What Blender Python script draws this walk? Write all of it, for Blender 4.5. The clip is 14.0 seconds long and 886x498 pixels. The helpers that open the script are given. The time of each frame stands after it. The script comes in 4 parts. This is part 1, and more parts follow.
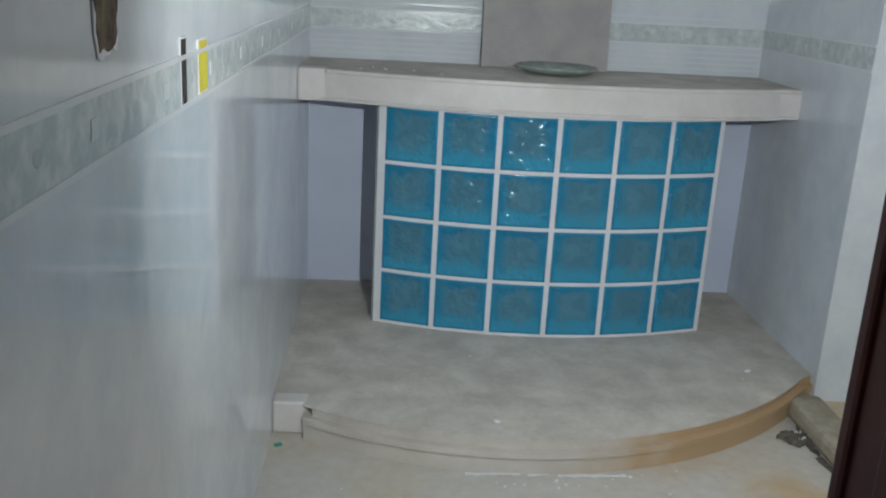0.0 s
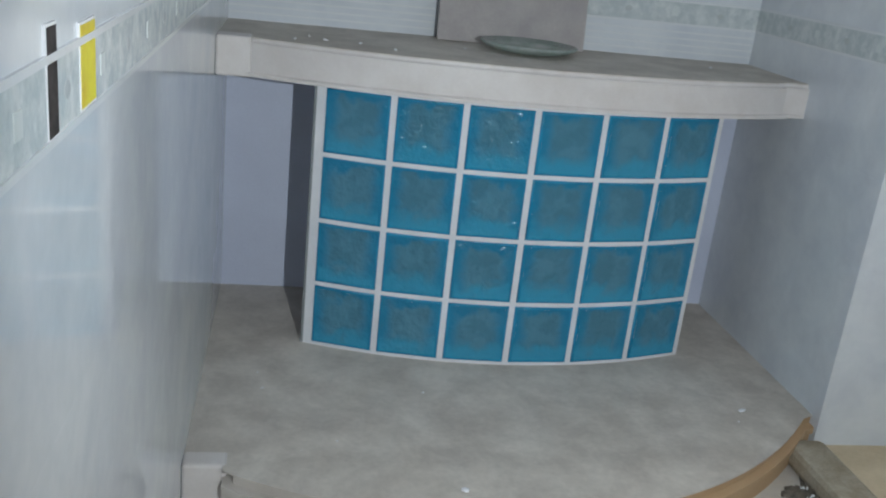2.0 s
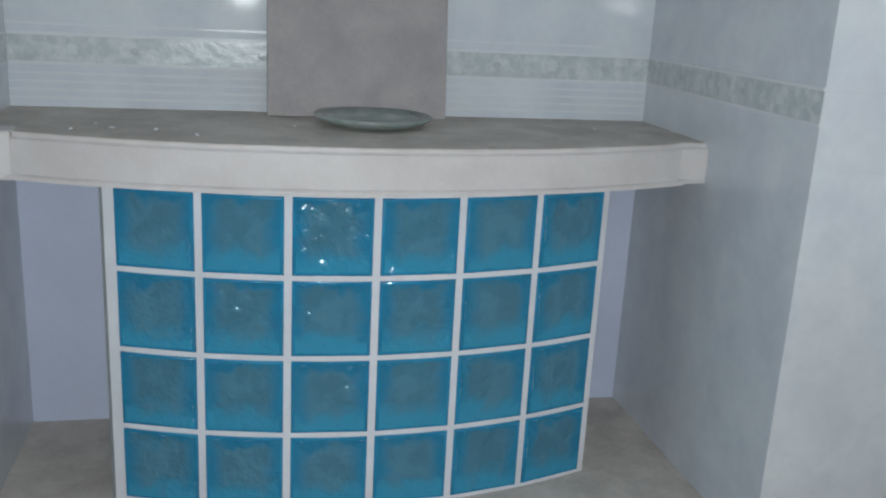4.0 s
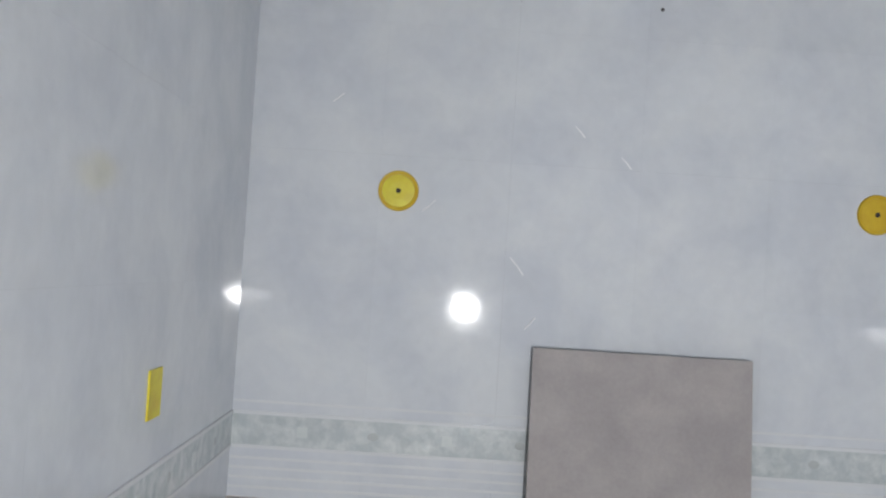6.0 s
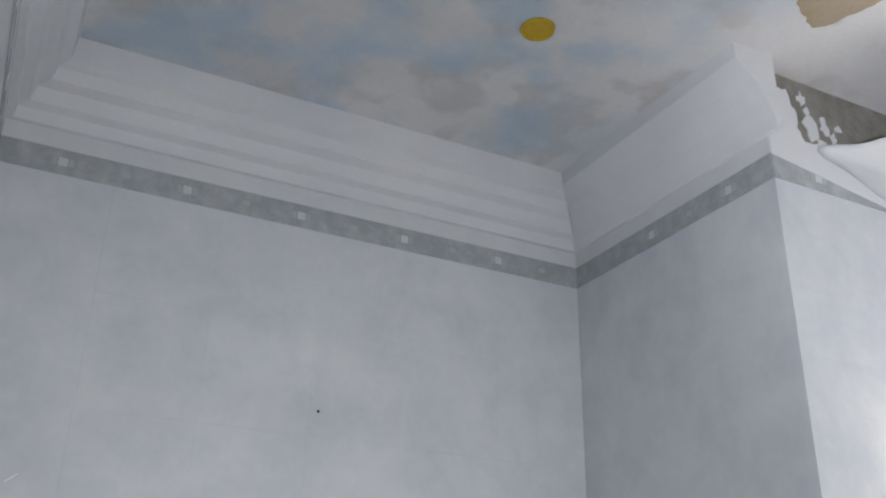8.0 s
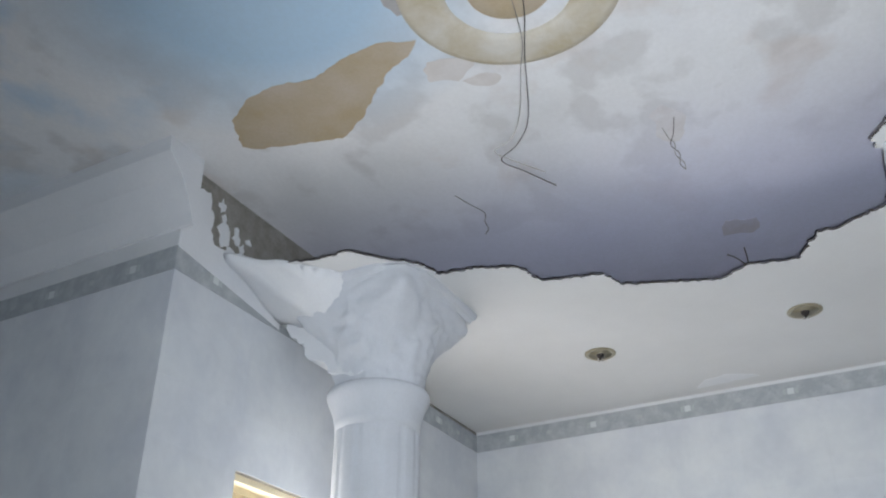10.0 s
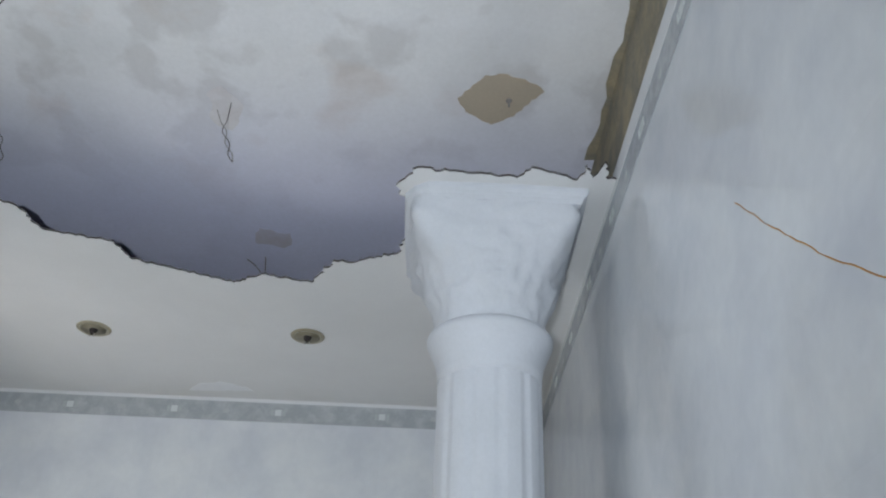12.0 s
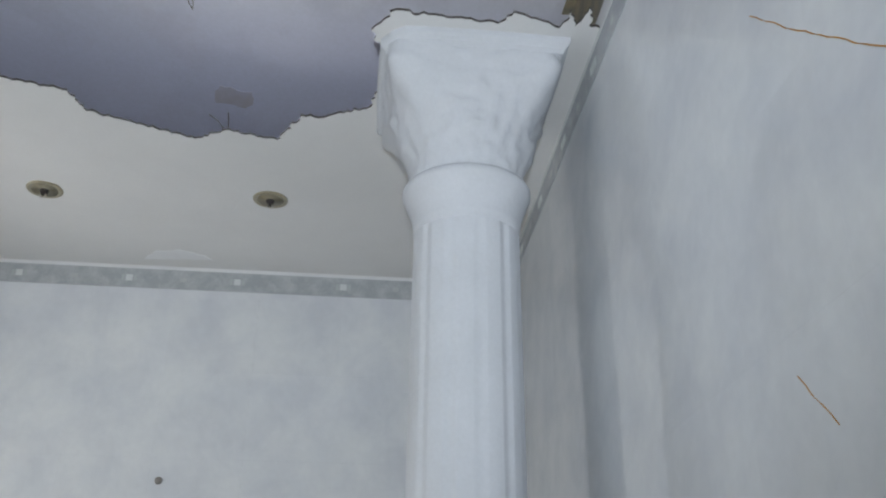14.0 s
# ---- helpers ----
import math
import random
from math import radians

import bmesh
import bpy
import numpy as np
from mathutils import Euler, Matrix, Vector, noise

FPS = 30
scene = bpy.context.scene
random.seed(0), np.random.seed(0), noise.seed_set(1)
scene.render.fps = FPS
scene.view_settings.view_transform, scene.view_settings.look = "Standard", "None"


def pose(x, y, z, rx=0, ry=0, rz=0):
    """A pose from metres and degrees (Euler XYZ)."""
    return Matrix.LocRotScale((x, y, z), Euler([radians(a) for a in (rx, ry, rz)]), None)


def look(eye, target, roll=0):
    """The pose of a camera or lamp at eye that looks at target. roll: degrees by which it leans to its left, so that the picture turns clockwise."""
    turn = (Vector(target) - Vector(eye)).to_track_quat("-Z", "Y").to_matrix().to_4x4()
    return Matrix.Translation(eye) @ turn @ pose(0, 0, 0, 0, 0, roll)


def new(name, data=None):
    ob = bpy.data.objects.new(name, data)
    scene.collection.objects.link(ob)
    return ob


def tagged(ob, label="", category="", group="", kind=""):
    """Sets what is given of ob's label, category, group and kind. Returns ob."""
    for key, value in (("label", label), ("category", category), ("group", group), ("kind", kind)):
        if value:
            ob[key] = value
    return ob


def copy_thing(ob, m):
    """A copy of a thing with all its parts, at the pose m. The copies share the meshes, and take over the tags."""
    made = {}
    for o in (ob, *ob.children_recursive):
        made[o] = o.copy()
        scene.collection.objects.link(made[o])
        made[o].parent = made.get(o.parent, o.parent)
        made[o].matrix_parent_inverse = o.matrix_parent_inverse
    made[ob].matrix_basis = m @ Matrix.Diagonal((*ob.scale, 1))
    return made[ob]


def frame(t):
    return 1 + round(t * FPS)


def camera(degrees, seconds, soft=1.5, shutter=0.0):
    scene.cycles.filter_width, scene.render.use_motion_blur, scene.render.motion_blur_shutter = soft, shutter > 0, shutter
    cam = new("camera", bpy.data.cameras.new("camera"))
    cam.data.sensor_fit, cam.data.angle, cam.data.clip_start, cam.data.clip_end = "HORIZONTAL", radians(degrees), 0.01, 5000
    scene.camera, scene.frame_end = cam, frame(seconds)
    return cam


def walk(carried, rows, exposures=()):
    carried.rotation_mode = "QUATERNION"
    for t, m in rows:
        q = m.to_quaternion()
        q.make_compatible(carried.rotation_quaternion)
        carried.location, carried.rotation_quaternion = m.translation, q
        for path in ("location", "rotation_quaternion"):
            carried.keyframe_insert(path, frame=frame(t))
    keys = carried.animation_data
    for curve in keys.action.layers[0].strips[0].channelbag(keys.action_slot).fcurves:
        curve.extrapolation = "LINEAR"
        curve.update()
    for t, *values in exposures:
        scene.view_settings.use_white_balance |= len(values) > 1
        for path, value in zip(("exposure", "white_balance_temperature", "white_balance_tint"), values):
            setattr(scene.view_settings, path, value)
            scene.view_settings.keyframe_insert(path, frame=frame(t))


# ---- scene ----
cam = camera(51.4, 14.0, soft=2.1)
PATH = [
    (0.0, pose(0.250, 0.162, 1.423, 73.39, -2.94, -2.83)),
    (0.5, pose(0.258, 0.218, 1.421, 70.82, -3.03, -1.70)),
    (1.0, pose(0.213, 0.426, 1.449, 74.40, -3.46, -2.28)),
    (1.5, pose(0.172, 0.598, 1.441, 72.85, -4.92, -5.09)),
    (2.0, pose(0.140, 0.760, 1.422, 70.94, -5.93, -8.27)),
    (2.2, pose(0.122, 0.849, 1.409, 70.61, -6.05, -9.86)),
    (4.3, pose(0.551, 1.347, 1.443, 75.60, -2.35, -11.55)),
    (4.5, pose(0.476, 1.448, 1.462, 76.31, -2.40, -10.15)),
    (5.0, pose(0.267, 1.590, 1.540, 77.82, -3.73, -8.83)),
    (5.5, pose(0.322, 1.683, 1.593, 80.30, -3.69, -7.12)),
    (6.0, pose(0.361, 1.768, 1.630, 91.33, -3.71, -0.57)),
    (6.5, pose(0.293, 1.675, 1.770, 95.96, -3.50, -1.80)),
    (7.0, pose(0.141, 1.564, 1.696, 106.01, -3.29, -5.77)),
    (9.3, pose(0.010, 1.372, 1.589, 118.71, 0.51, -51.55)),
    (9.5, pose(0.078, 1.293, 1.573, 120.35, -0.10, -52.57)),
    (10.0, pose(0.146, 1.271, 1.573, 120.26, -0.14, -61.36)),
    (10.5, pose(0.139, 1.194, 1.511, 121.19, -2.06, -71.79)),
    (11.0, pose(0.230, 1.218, 1.611, 121.44, -2.02, -82.21)),
    (11.5, pose(0.278, 1.209, 1.577, 122.45, -1.56, -88.68)),
    (12.0, pose(0.322, 1.122, 1.581, 121.67, -1.97, -91.72)),
    (12.5, pose(0.358, 1.141, 1.550, 118.68, -2.17, -93.70)),
    (13.0, pose(0.442, 1.231, 1.563, 116.68, -2.16, -92.49)),
    (13.5, pose(0.470, 1.229, 1.547, 115.95, -0.74, -93.10)),
    (14.0, pose(0.433, 1.204, 1.495, 115.75, -0.65, -95.33)),
]
walk(cam, PATH, [(0.0, -0.12, 6480, 5), (2.2, -0.06, 6330, 7), (4.3, 0.12, 6380, 8), (5.0, 0.34, 6600, 12), (6.0, 0.32, 6800, 14), (7.2, 0.2, 6920, 15),
                 (9.3, -0.13, 6450, 12), (10.5, -0.56, 6350, 10), (12.0, -0.68, 6300, 9), (14.0, -0.66, 6400, 9)])

# ---- light ----
world = bpy.data.worlds.new("world")
scene.world = world
world.use_nodes = True
wn, wl = world.node_tree.nodes, world.node_tree.links
sky = wn.new("ShaderNodeTexSky")
sky.sky_type, sky.sun_disc = "NISHITA", False
sky.sun_elevation, sky.sun_rotation = radians(32), radians(-48)
wn["Background"].inputs["Strength"].default_value = 0.12
wl.new(sky.outputs["Color"], wn["Background"].inputs["Color"])


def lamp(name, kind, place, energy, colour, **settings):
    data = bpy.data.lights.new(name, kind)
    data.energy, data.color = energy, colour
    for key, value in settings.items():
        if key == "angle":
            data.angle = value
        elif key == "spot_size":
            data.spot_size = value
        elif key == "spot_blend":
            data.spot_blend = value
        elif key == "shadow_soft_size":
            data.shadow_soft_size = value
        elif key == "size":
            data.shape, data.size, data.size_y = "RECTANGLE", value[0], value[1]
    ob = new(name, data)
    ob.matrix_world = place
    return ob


lamp("sun", "SUN", look((0, 0, 0), (1.08, -0.99, -0.92)), 4.0, (1.0, 0.93, 0.82), angle=radians(0.5))
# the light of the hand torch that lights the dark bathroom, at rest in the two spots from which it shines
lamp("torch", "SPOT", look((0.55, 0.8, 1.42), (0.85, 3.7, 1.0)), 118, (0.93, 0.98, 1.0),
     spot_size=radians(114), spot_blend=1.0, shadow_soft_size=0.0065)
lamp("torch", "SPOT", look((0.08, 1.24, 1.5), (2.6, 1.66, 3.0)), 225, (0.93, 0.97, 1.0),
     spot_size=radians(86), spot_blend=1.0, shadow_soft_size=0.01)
# daylight of the sky in the opening of the window
lamp("window_daylight", "AREA", look((2.46, 3.16, 1.75), (2.46, 0, 1.05)), 28, (1.0, 0.96, 0.91), size=(0.74, 1.1))

# ---- materials ----


def material(name, colour, rough=0.5, metal=0.0, mottle=None, scale=4.0, amount=0.5, grain=0.0, grain_scale=120.0,
             bump=0.0, bump_scale=60.0, coat=0.0, transmission=0.0, random_value=0.0, ior=1.45, lo=0.35, hi=0.65):
    """Principled paint with cloudy mottling towards a second colour, a fine grain and a fine relief."""
    m = bpy.data.materials.new(name)
    m.use_nodes = True
    n, l = m.node_tree.nodes, m.node_tree.links
    b = n["Principled BSDF"]
    b.inputs["Roughness"].default_value, b.inputs["Metallic"].default_value = rough, metal
    b.inputs["Coat Weight"].default_value, b.inputs["Transmission Weight"].default_value = coat, transmission
    b.inputs["IOR"].default_value = ior
    b.inputs["Base Color"].default_value = (*colour, 1)
    place = n.new("ShaderNodeNewGeometry").outputs["Position"]
    last = None
    if mottle:
        cloud = n.new("ShaderNodeTexNoise")
        cloud.inputs["Scale"].default_value, cloud.inputs["Detail"].default_value = scale, 6
        cloud.inputs["Roughness"].default_value, cloud.inputs["Distortion"].default_value = 0.6, 0.25
        l.new(place, cloud.inputs["Vector"])
        ramp = n.new("ShaderNodeMapRange")
        ramp.inputs["From Min"].default_value, ramp.inputs["From Max"].default_value = lo, hi
        ramp.inputs["To Max"].default_value = amount
        l.new(cloud.outputs["Fac"], ramp.inputs["Value"])
        mix = n.new("ShaderNodeMix")
        mix.data_type = "RGBA"
        mix.inputs["A"].default_value, mix.inputs["B"].default_value = (*colour, 1), (*mottle, 1)
        l.new(ramp.outputs["Result"], mix.inputs["Factor"])
        last = mix.outputs["Result"]
    if grain or random_value:
        hue = n.new("ShaderNodeHueSaturation")
        if last:
            l.new(last, hue.inputs["Color"])
        else:
            hue.inputs["Color"].default_value = (*colour, 1)
        fine = n.new("ShaderNodeTexNoise")
        fine.inputs["Scale"].default_value, fine.inputs["Detail"].default_value = grain_scale, 3
        l.new(place, fine.inputs["Vector"])
        span = n.new("ShaderNodeMapRange")
        span.inputs["To Min"].default_value, span.inputs["To Max"].default_value = 1 - grain, 1 + grain
        l.new(fine.outputs["Fac"], span.inputs["Value"])
        value = span.outputs["Result"]
        if random_value:
            info = n.new("ShaderNodeObjectInfo")
            each = n.new("ShaderNodeMapRange")
            each.inputs["To Min"].default_value, each.inputs["To Max"].default_value = 1 - random_value, 1 + random_value
            l.new(info.outputs["Random"], each.inputs["Value"])
            times = n.new("ShaderNodeMath")
            times.operation = "MULTIPLY"
            l.new(value, times.inputs[0]), l.new(each.outputs["Result"], times.inputs[1])
            value = times.outputs["Value"]
        l.new(value, hue.inputs["Value"])
        last = hue.outputs["Color"]
    if last:
        l.new(last, b.inputs["Base Color"])
    if bump:
        rel = n.new("ShaderNodeTexNoise")
        rel.inputs["Scale"].default_value, rel.inputs["Detail"].default_value = bump_scale, 5
        l.new(place, rel.inputs["Vector"])
        node = n.new("ShaderNodeBump")
        node.inputs["Strength"].default_value, node.inputs["Distance"].default_value = 0.6, bump
        l.new(rel.outputs["Fac"], node.inputs["Height"])
        l.new(node.outputs["Normal"], b.inputs["Normal"])
    return m


TILE = material("glazed_tile", (0.67, 0.7, 0.73), 0.055, mottle=(0.52, 0.555, 0.62), scale=5.5, amount=0.62, grain=0.04,
                grain_scale=40, bump=0.0006, bump_scale=9, random_value=0.012)
BORDER = material("border_tile", (0.47, 0.52, 0.54), 0.25, mottle=(0.68, 0.71, 0.71), scale=26, amount=0.8, grain=0.08,
                  bump=0.002, bump_scale=40, lo=0.42, hi=0.66)
# darker copy of BORDER; the weaker torchlight up there is put into its colour
DIMMED_TOP_BORDER = material("dimmed_upper_border", (0.36, 0.388, 0.415), 0.25, mottle=(0.52, 0.55, 0.57), scale=22, amount=0.7, grain=0.08,
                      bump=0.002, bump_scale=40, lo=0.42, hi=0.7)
MOTIF = material("border_motif", (0.62, 0.66, 0.66), 0.25, mottle=(0.55, 0.6, 0.6), scale=40, amount=0.6)
MOTIF_DARK = material("border_motif_dark", (0.38, 0.42, 0.43), 0.3, mottle=(0.45, 0.5, 0.5), scale=40, amount=0.6)
TRIM = material("white_trim_tile", (0.7, 0.72, 0.74), 0.15, mottle=(0.6, 0.63, 0.66), scale=8, amount=0.5, grain=0.03)
GROUT = material("grout", (0.62, 0.64, 0.67), 0.8, mottle=(0.52, 0.54, 0.56), scale=20, amount=0.5)
MASONRY = material("bare_masonry", (0.33, 0.28, 0.19), 0.95, mottle=(0.2, 0.19, 0.16), scale=14, amount=0.9, grain=0.2,
                   bump=0.012, bump_scale=30)
GREY_RENDER = material("grey_render", (0.3, 0.29, 0.27), 0.95, mottle=(0.2, 0.19, 0.17), scale=18, amount=0.8, grain=0.15,
                       bump=0.008, bump_scale=50)
PLASTER = material("white_plaster", (0.74, 0.76, 0.79), 0.75, mottle=(0.66, 0.69, 0.73), scale=3.5, amount=0.7, grain=0.04,
                   bump=0.002, bump_scale=25)
COLUMN_PLASTER = material("column_plaster", (0.6, 0.63, 0.68), 0.7, mottle=(0.53, 0.56, 0.6), scale=5, amount=0.7, grain=0.05,
                          bump=0.002, bump_scale=30)
GYPSUM = material("gypsum_ceiling", (0.7, 0.71, 0.72), 0.85, mottle=(0.62, 0.63, 0.64), scale=2.5, amount=0.6, grain=0.03,
                  bump=0.001, bump_scale=60)
DARK_EDGE = material("dark_board_edge", (0.1, 0.09, 0.09), 0.95, mottle=(0.05, 0.045, 0.045), scale=60, amount=0.7)
LILAC = material("lilac_paint", (0.62, 0.67, 0.82), 0.6, mottle=(0.54, 0.58, 0.72), scale=3, amount=0.6, grain=0.05, bump=0.001)
DUST_MARBLE = material("dusty_marble", (0.62, 0.575, 0.52), 0.75, mottle=(0.43, 0.39, 0.35), scale=7, amount=0.85, grain=0.12,
                       grain_scale=60, bump=0.003, bump_scale=25)
WHITE_MARBLE = material("white_marble_edge", (0.66, 0.63, 0.62), 0.4, mottle=(0.56, 0.52, 0.5), scale=7, amount=0.7, grain=0.05,
                        bump=0.002, bump_scale=18)
FLOOR = material("dusty_floor", (0.52, 0.49, 0.455), 0.8, mottle=(0.5, 0.42, 0.31), scale=2.4, amount=0.8, grain=0.15,
                 grain_scale=30, bump=0.004, bump_scale=30, lo=0.48, hi=0.72)
# the window's daylight on the alcove floor is put into this cream colour
SUNLIT_FLOOR = material("sunlit_floor", (0.66, 0.56, 0.4), 0.6, mottle=(0.42, 0.32, 0.2), scale=3, amount=0.8, grain=0.1, bump=0.003)
BLUE_GLASS = material("blue_block_glass", (0.02, 0.26, 0.46), 0.1, mottle=(0.04, 0.38, 0.66), scale=14, amount=0.7,
                      transmission=0.35, bump=0.006, bump_scale=22, random_value=0.05)
MORTAR = material("white_mortar", (0.72, 0.73, 0.76), 0.7, mottle=(0.6, 0.61, 0.64), scale=12, amount=0.5, grain=0.05, bump=0.001)
END_STRIP = material("grey_end_strip", (0.2, 0.22, 0.23), 0.6, mottle=(0.28, 0.3, 0.3), scale=10, amount=0.6)
CEMENT_BOARD = material("cement_board", (0.35, 0.325, 0.325), 0.9, mottle=(0.45, 0.42, 0.41), scale=8, amount=0.7, grain=0.08,
                        bump=0.003, bump_scale=35)
GREEN_GLASS = material("green_glass", (0.42, 0.53, 0.49), 0.15, mottle=(0.72, 0.77, 0.75), scale=18, amount=0.8, transmission=0.5)
YELLOW = material("yellow_plastic", (0.7, 0.64, 0.04), 0.45, mottle=(0.6, 0.42, 0.03), scale=20, amount=0.7, grain=0.06)
AMBER = material("amber_plastic", (0.58, 0.36, 0.02), 0.5, mottle=(0.68, 0.5, 0.03), scale=24, amount=0.8)
DARK_BROWN = material("dark_brown_recess", (0.05, 0.025, 0.018), 0.8, mottle=(0.25, 0.2, 0.13), scale=16, amount=0.8, lo=0.5, hi=0.7)
DARK = material("dark_hole", (0.02, 0.018, 0.018), 0.9, mottle=(0.06, 0.05, 0.05), scale=60, amount=0.8)
BROWN_WOOD = material("red_brown_wood", (0.12, 0.022, 0.018), 0.5, mottle=(0.075, 0.014, 0.012), scale=9, amount=0.8, grain=0.2,
                      bump=0.001, bump_scale=80)
FRAME_WOOD = material("window_wood", (0.66, 0.57, 0.4), 0.5, mottle=(0.5, 0.4, 0.24), scale=12, amount=0.8, grain=0.15)
CUP_BRASS = material("dull_brass_cup", (0.4, 0.37, 0.28), 0.35, metal=0.35, mottle=(0.3, 0.27, 0.19), scale=30, amount=0.7)
CHROME = material("chrome", (0.75, 0.73, 0.68), 0.2, metal=1.0)
WIRE = material("black_wire", (0.04, 0.035, 0.035), 0.6)
PALE_WIRE = material("pale_wire", (0.22, 0.21, 0.2), 0.6)
RUST = material("rust_stain", (0.5, 0.26, 0.05), 0.7, mottle=(0.35, 0.15, 0.03), scale=30, amount=0.8)
TAN_PATCH = material("bare_tan_plaster", (0.48, 0.42, 0.35), 0.95, mottle=(0.42, 0.34, 0.22), scale=4.5, amount=0.9, grain=0.08, bump=0.003)
BEIGE_PATCH = material("bare_beige_plaster", (0.44, 0.38, 0.3), 0.95, mottle=(0.4, 0.35, 0.28), scale=9, amount=0.7, grain=0.06, bump=0.002)
GREY_PATCH = material("bare_grey_plaster", (0.36, 0.35, 0.36), 0.95, mottle=(0.44, 0.43, 0.43), scale=12, amount=0.7, grain=0.08, bump=0.002)
# a white slightly paler than GYPSUM, for one patch of the alcove ceiling
PALE_PATCH = material("pale_plaster", (0.78, 0.8, 0.83), 0.7, mottle=(0.7, 0.72, 0.75), scale=9, amount=0.6, grain=0.03)
LILAC_PATCH = material("damp_lilac", (0.6, 0.6, 0.74), 0.9, mottle=(0.54, 0.52, 0.6), scale=16, amount=0.8, grain=0.06)
MOTIF_FAINT = material("faint_motif", (0.47, 0.5, 0.51), 0.25, mottle=(0.42, 0.45, 0.46), scale=40, amount=0.6)
CHALK_PATCH = material("chalky_flake", (0.69, 0.685, 0.72), 0.95, mottle=(0.6, 0.58, 0.6), scale=14, amount=0.8, grain=0.06)
ROSETTE = material("yellowed_plaster", (0.6, 0.58, 0.53), 0.85, mottle=(0.43, 0.36, 0.22), scale=8, amount=0.8, grain=0.05, bump=0.002)
DIRTY_KERB = material("dirty_kerb", (0.4, 0.36, 0.29), 0.95, mottle=(0.25, 0.21, 0.15), scale=9, amount=0.9, grain=0.25, bump=0.008, bump_scale=30)
FAINT_PATCH = material("faint_bare_plaster", (0.65, 0.63, 0.625), 0.95, mottle=(0.58, 0.55, 0.535), scale=14, amount=0.8, grain=0.06)
DIRT = material("dark_dirt", (0.17, 0.145, 0.12), 0.95, mottle=(0.04, 0.035, 0.03), scale=30, amount=0.8, grain=0.3, bump=0.006)
CHIP_WHITE = material("chipped_glaze", (0.85, 0.86, 0.88), 0.3)
GREEN_CHIP = material("green_plastic", (0.05, 0.3, 0.24), 0.5)
GROUND = material("ground", (0.28, 0.25, 0.2), 0.95, mottle=(0.2, 0.19, 0.14), scale=1.5, amount=0.8, grain=0.2)
CREAM = material("cream_reveal", (0.75, 0.68, 0.5), 0.7, mottle=(0.66, 0.58, 0.4), scale=6, amount=0.6, grain=0.05)


def sky_paint():
    """The painted sky of the main ceiling: blue with clouds at one end, chalky white with grey damp stains elsewhere."""
    m = bpy.data.materials.new("painted_sky_ceiling")
    m.use_nodes = True
    n, l = m.node_tree.nodes, m.node_tree.links
    b = n["Principled BSDF"]
    b.inputs["Roughness"].default_value = 0.85
    place = n.new("ShaderNodeNewGeometry").outputs["Position"]

    def cloud(scale, detail, lo, hi, to=1.0):
        t = n.new("ShaderNodeTexNoise")
        t.inputs["Scale"].default_value, t.inputs["Detail"].default_value = scale, detail
        t.inputs["Distortion"].default_value = 0.15
        l.new(place, t.inputs["Vector"])
        r = n.new("ShaderNodeMapRange")
        r.inputs["From Min"].default_value, r.inputs["From Max"].default_value, r.inputs["To Max"].default_value = lo, hi, to
        l.new(t.outputs["Fac"], r.inputs["Value"])
        return r.outputs["Result"]

    def mix(f, a, c):
        x = n.new("ShaderNodeMix")
        x.data_type = "RGBA"
        l.new(f, x.inputs["Factor"])
        for key, v in (("A", a), ("B", c)):
            if isinstance(v, tuple):
                x.inputs[key].default_value = (*v, 1)
            else:
                l.new(v, x.inputs[key])
        return x.outputs["Result"]

    def math_node(op, a, c):
        x = n.new("ShaderNodeMath")
        x.operation, x.use_clamp = op, True
        for i, v in enumerate((a, c)):
            if isinstance(v, float):
                x.inputs[i].default_value = v
            else:
                l.new(v, x.inputs[i])
        return x.outputs["Value"]
    # the blue field lies round (1.15, 2.45)
    dist = n.new("ShaderNodeVectorMath")
    dist.operation = "DISTANCE"
    dist.inputs[1].default_value = (1.23, 2.38, 3.15)
    l.new(place, dist.inputs[0])
    near = n.new("ShaderNodeMapRange")
    near.inputs["From Min"].default_value, near.inputs["From Max"].default_value = 0.28, 0.62
    near.inputs["To Min"].default_value, near.inputs["To Max"].default_value = 1.0, 0.0
    l.new(dist.outputs["Value"], near.inputs["Value"])
    patchy = cloud(3.2, 5, 0.44, 0.6)
    south = n.new("ShaderNodeSeparateXYZ")
    l.new(place, south.inputs["Vector"])
    band = n.new("ShaderNodeMapRange")
    band.inputs["From Min"].default_value, band.inputs["From Max"].default_value = 1.72, 1.35
    l.new(south.outputs["X"], band.inputs["Value"])
    patchy = math_node("MULTIPLY", patchy, band.outputs["Result"])
    blue = math_node("MAXIMUM", near.outputs["Result"], math_node("MULTIPLY", patchy, 0.7))
    white = mix(cloud(2.4, 6, 0.45, 0.68), (0.76, 0.77, 0.79), (0.65, 0.66, 0.68))
    white = mix(cloud(4.6, 9, 0.54, 0.62, 0.42), white, (0.47, 0.46, 0.46))
    white = mix(cloud(3.1, 7, 0.57, 0.66, 0.4), white, (0.55, 0.47, 0.42))
    lilac = n.new("ShaderNodeMapRange")
    lilac.interpolation_type = "SMOOTHSTEP"
    lilac.inputs["From Min"].default_value, lilac.inputs["From Max"].default_value, lilac.inputs["To Max"].default_value = 1.95, 2.75, 0.8
    l.new(south.outputs["X"], lilac.inputs["Value"])
    white = mix(lilac.outputs["Result"], white, (0.68, 0.71, 0.95))
    colour = mix(blue, white, (0.42, 0.58, 0.74))
    colour = mix(cloud(90, 3, 0.3, 0.9, 0.12), colour, (0.3, 0.3, 0.3))
    l.new(colour, b.inputs["Base Color"])
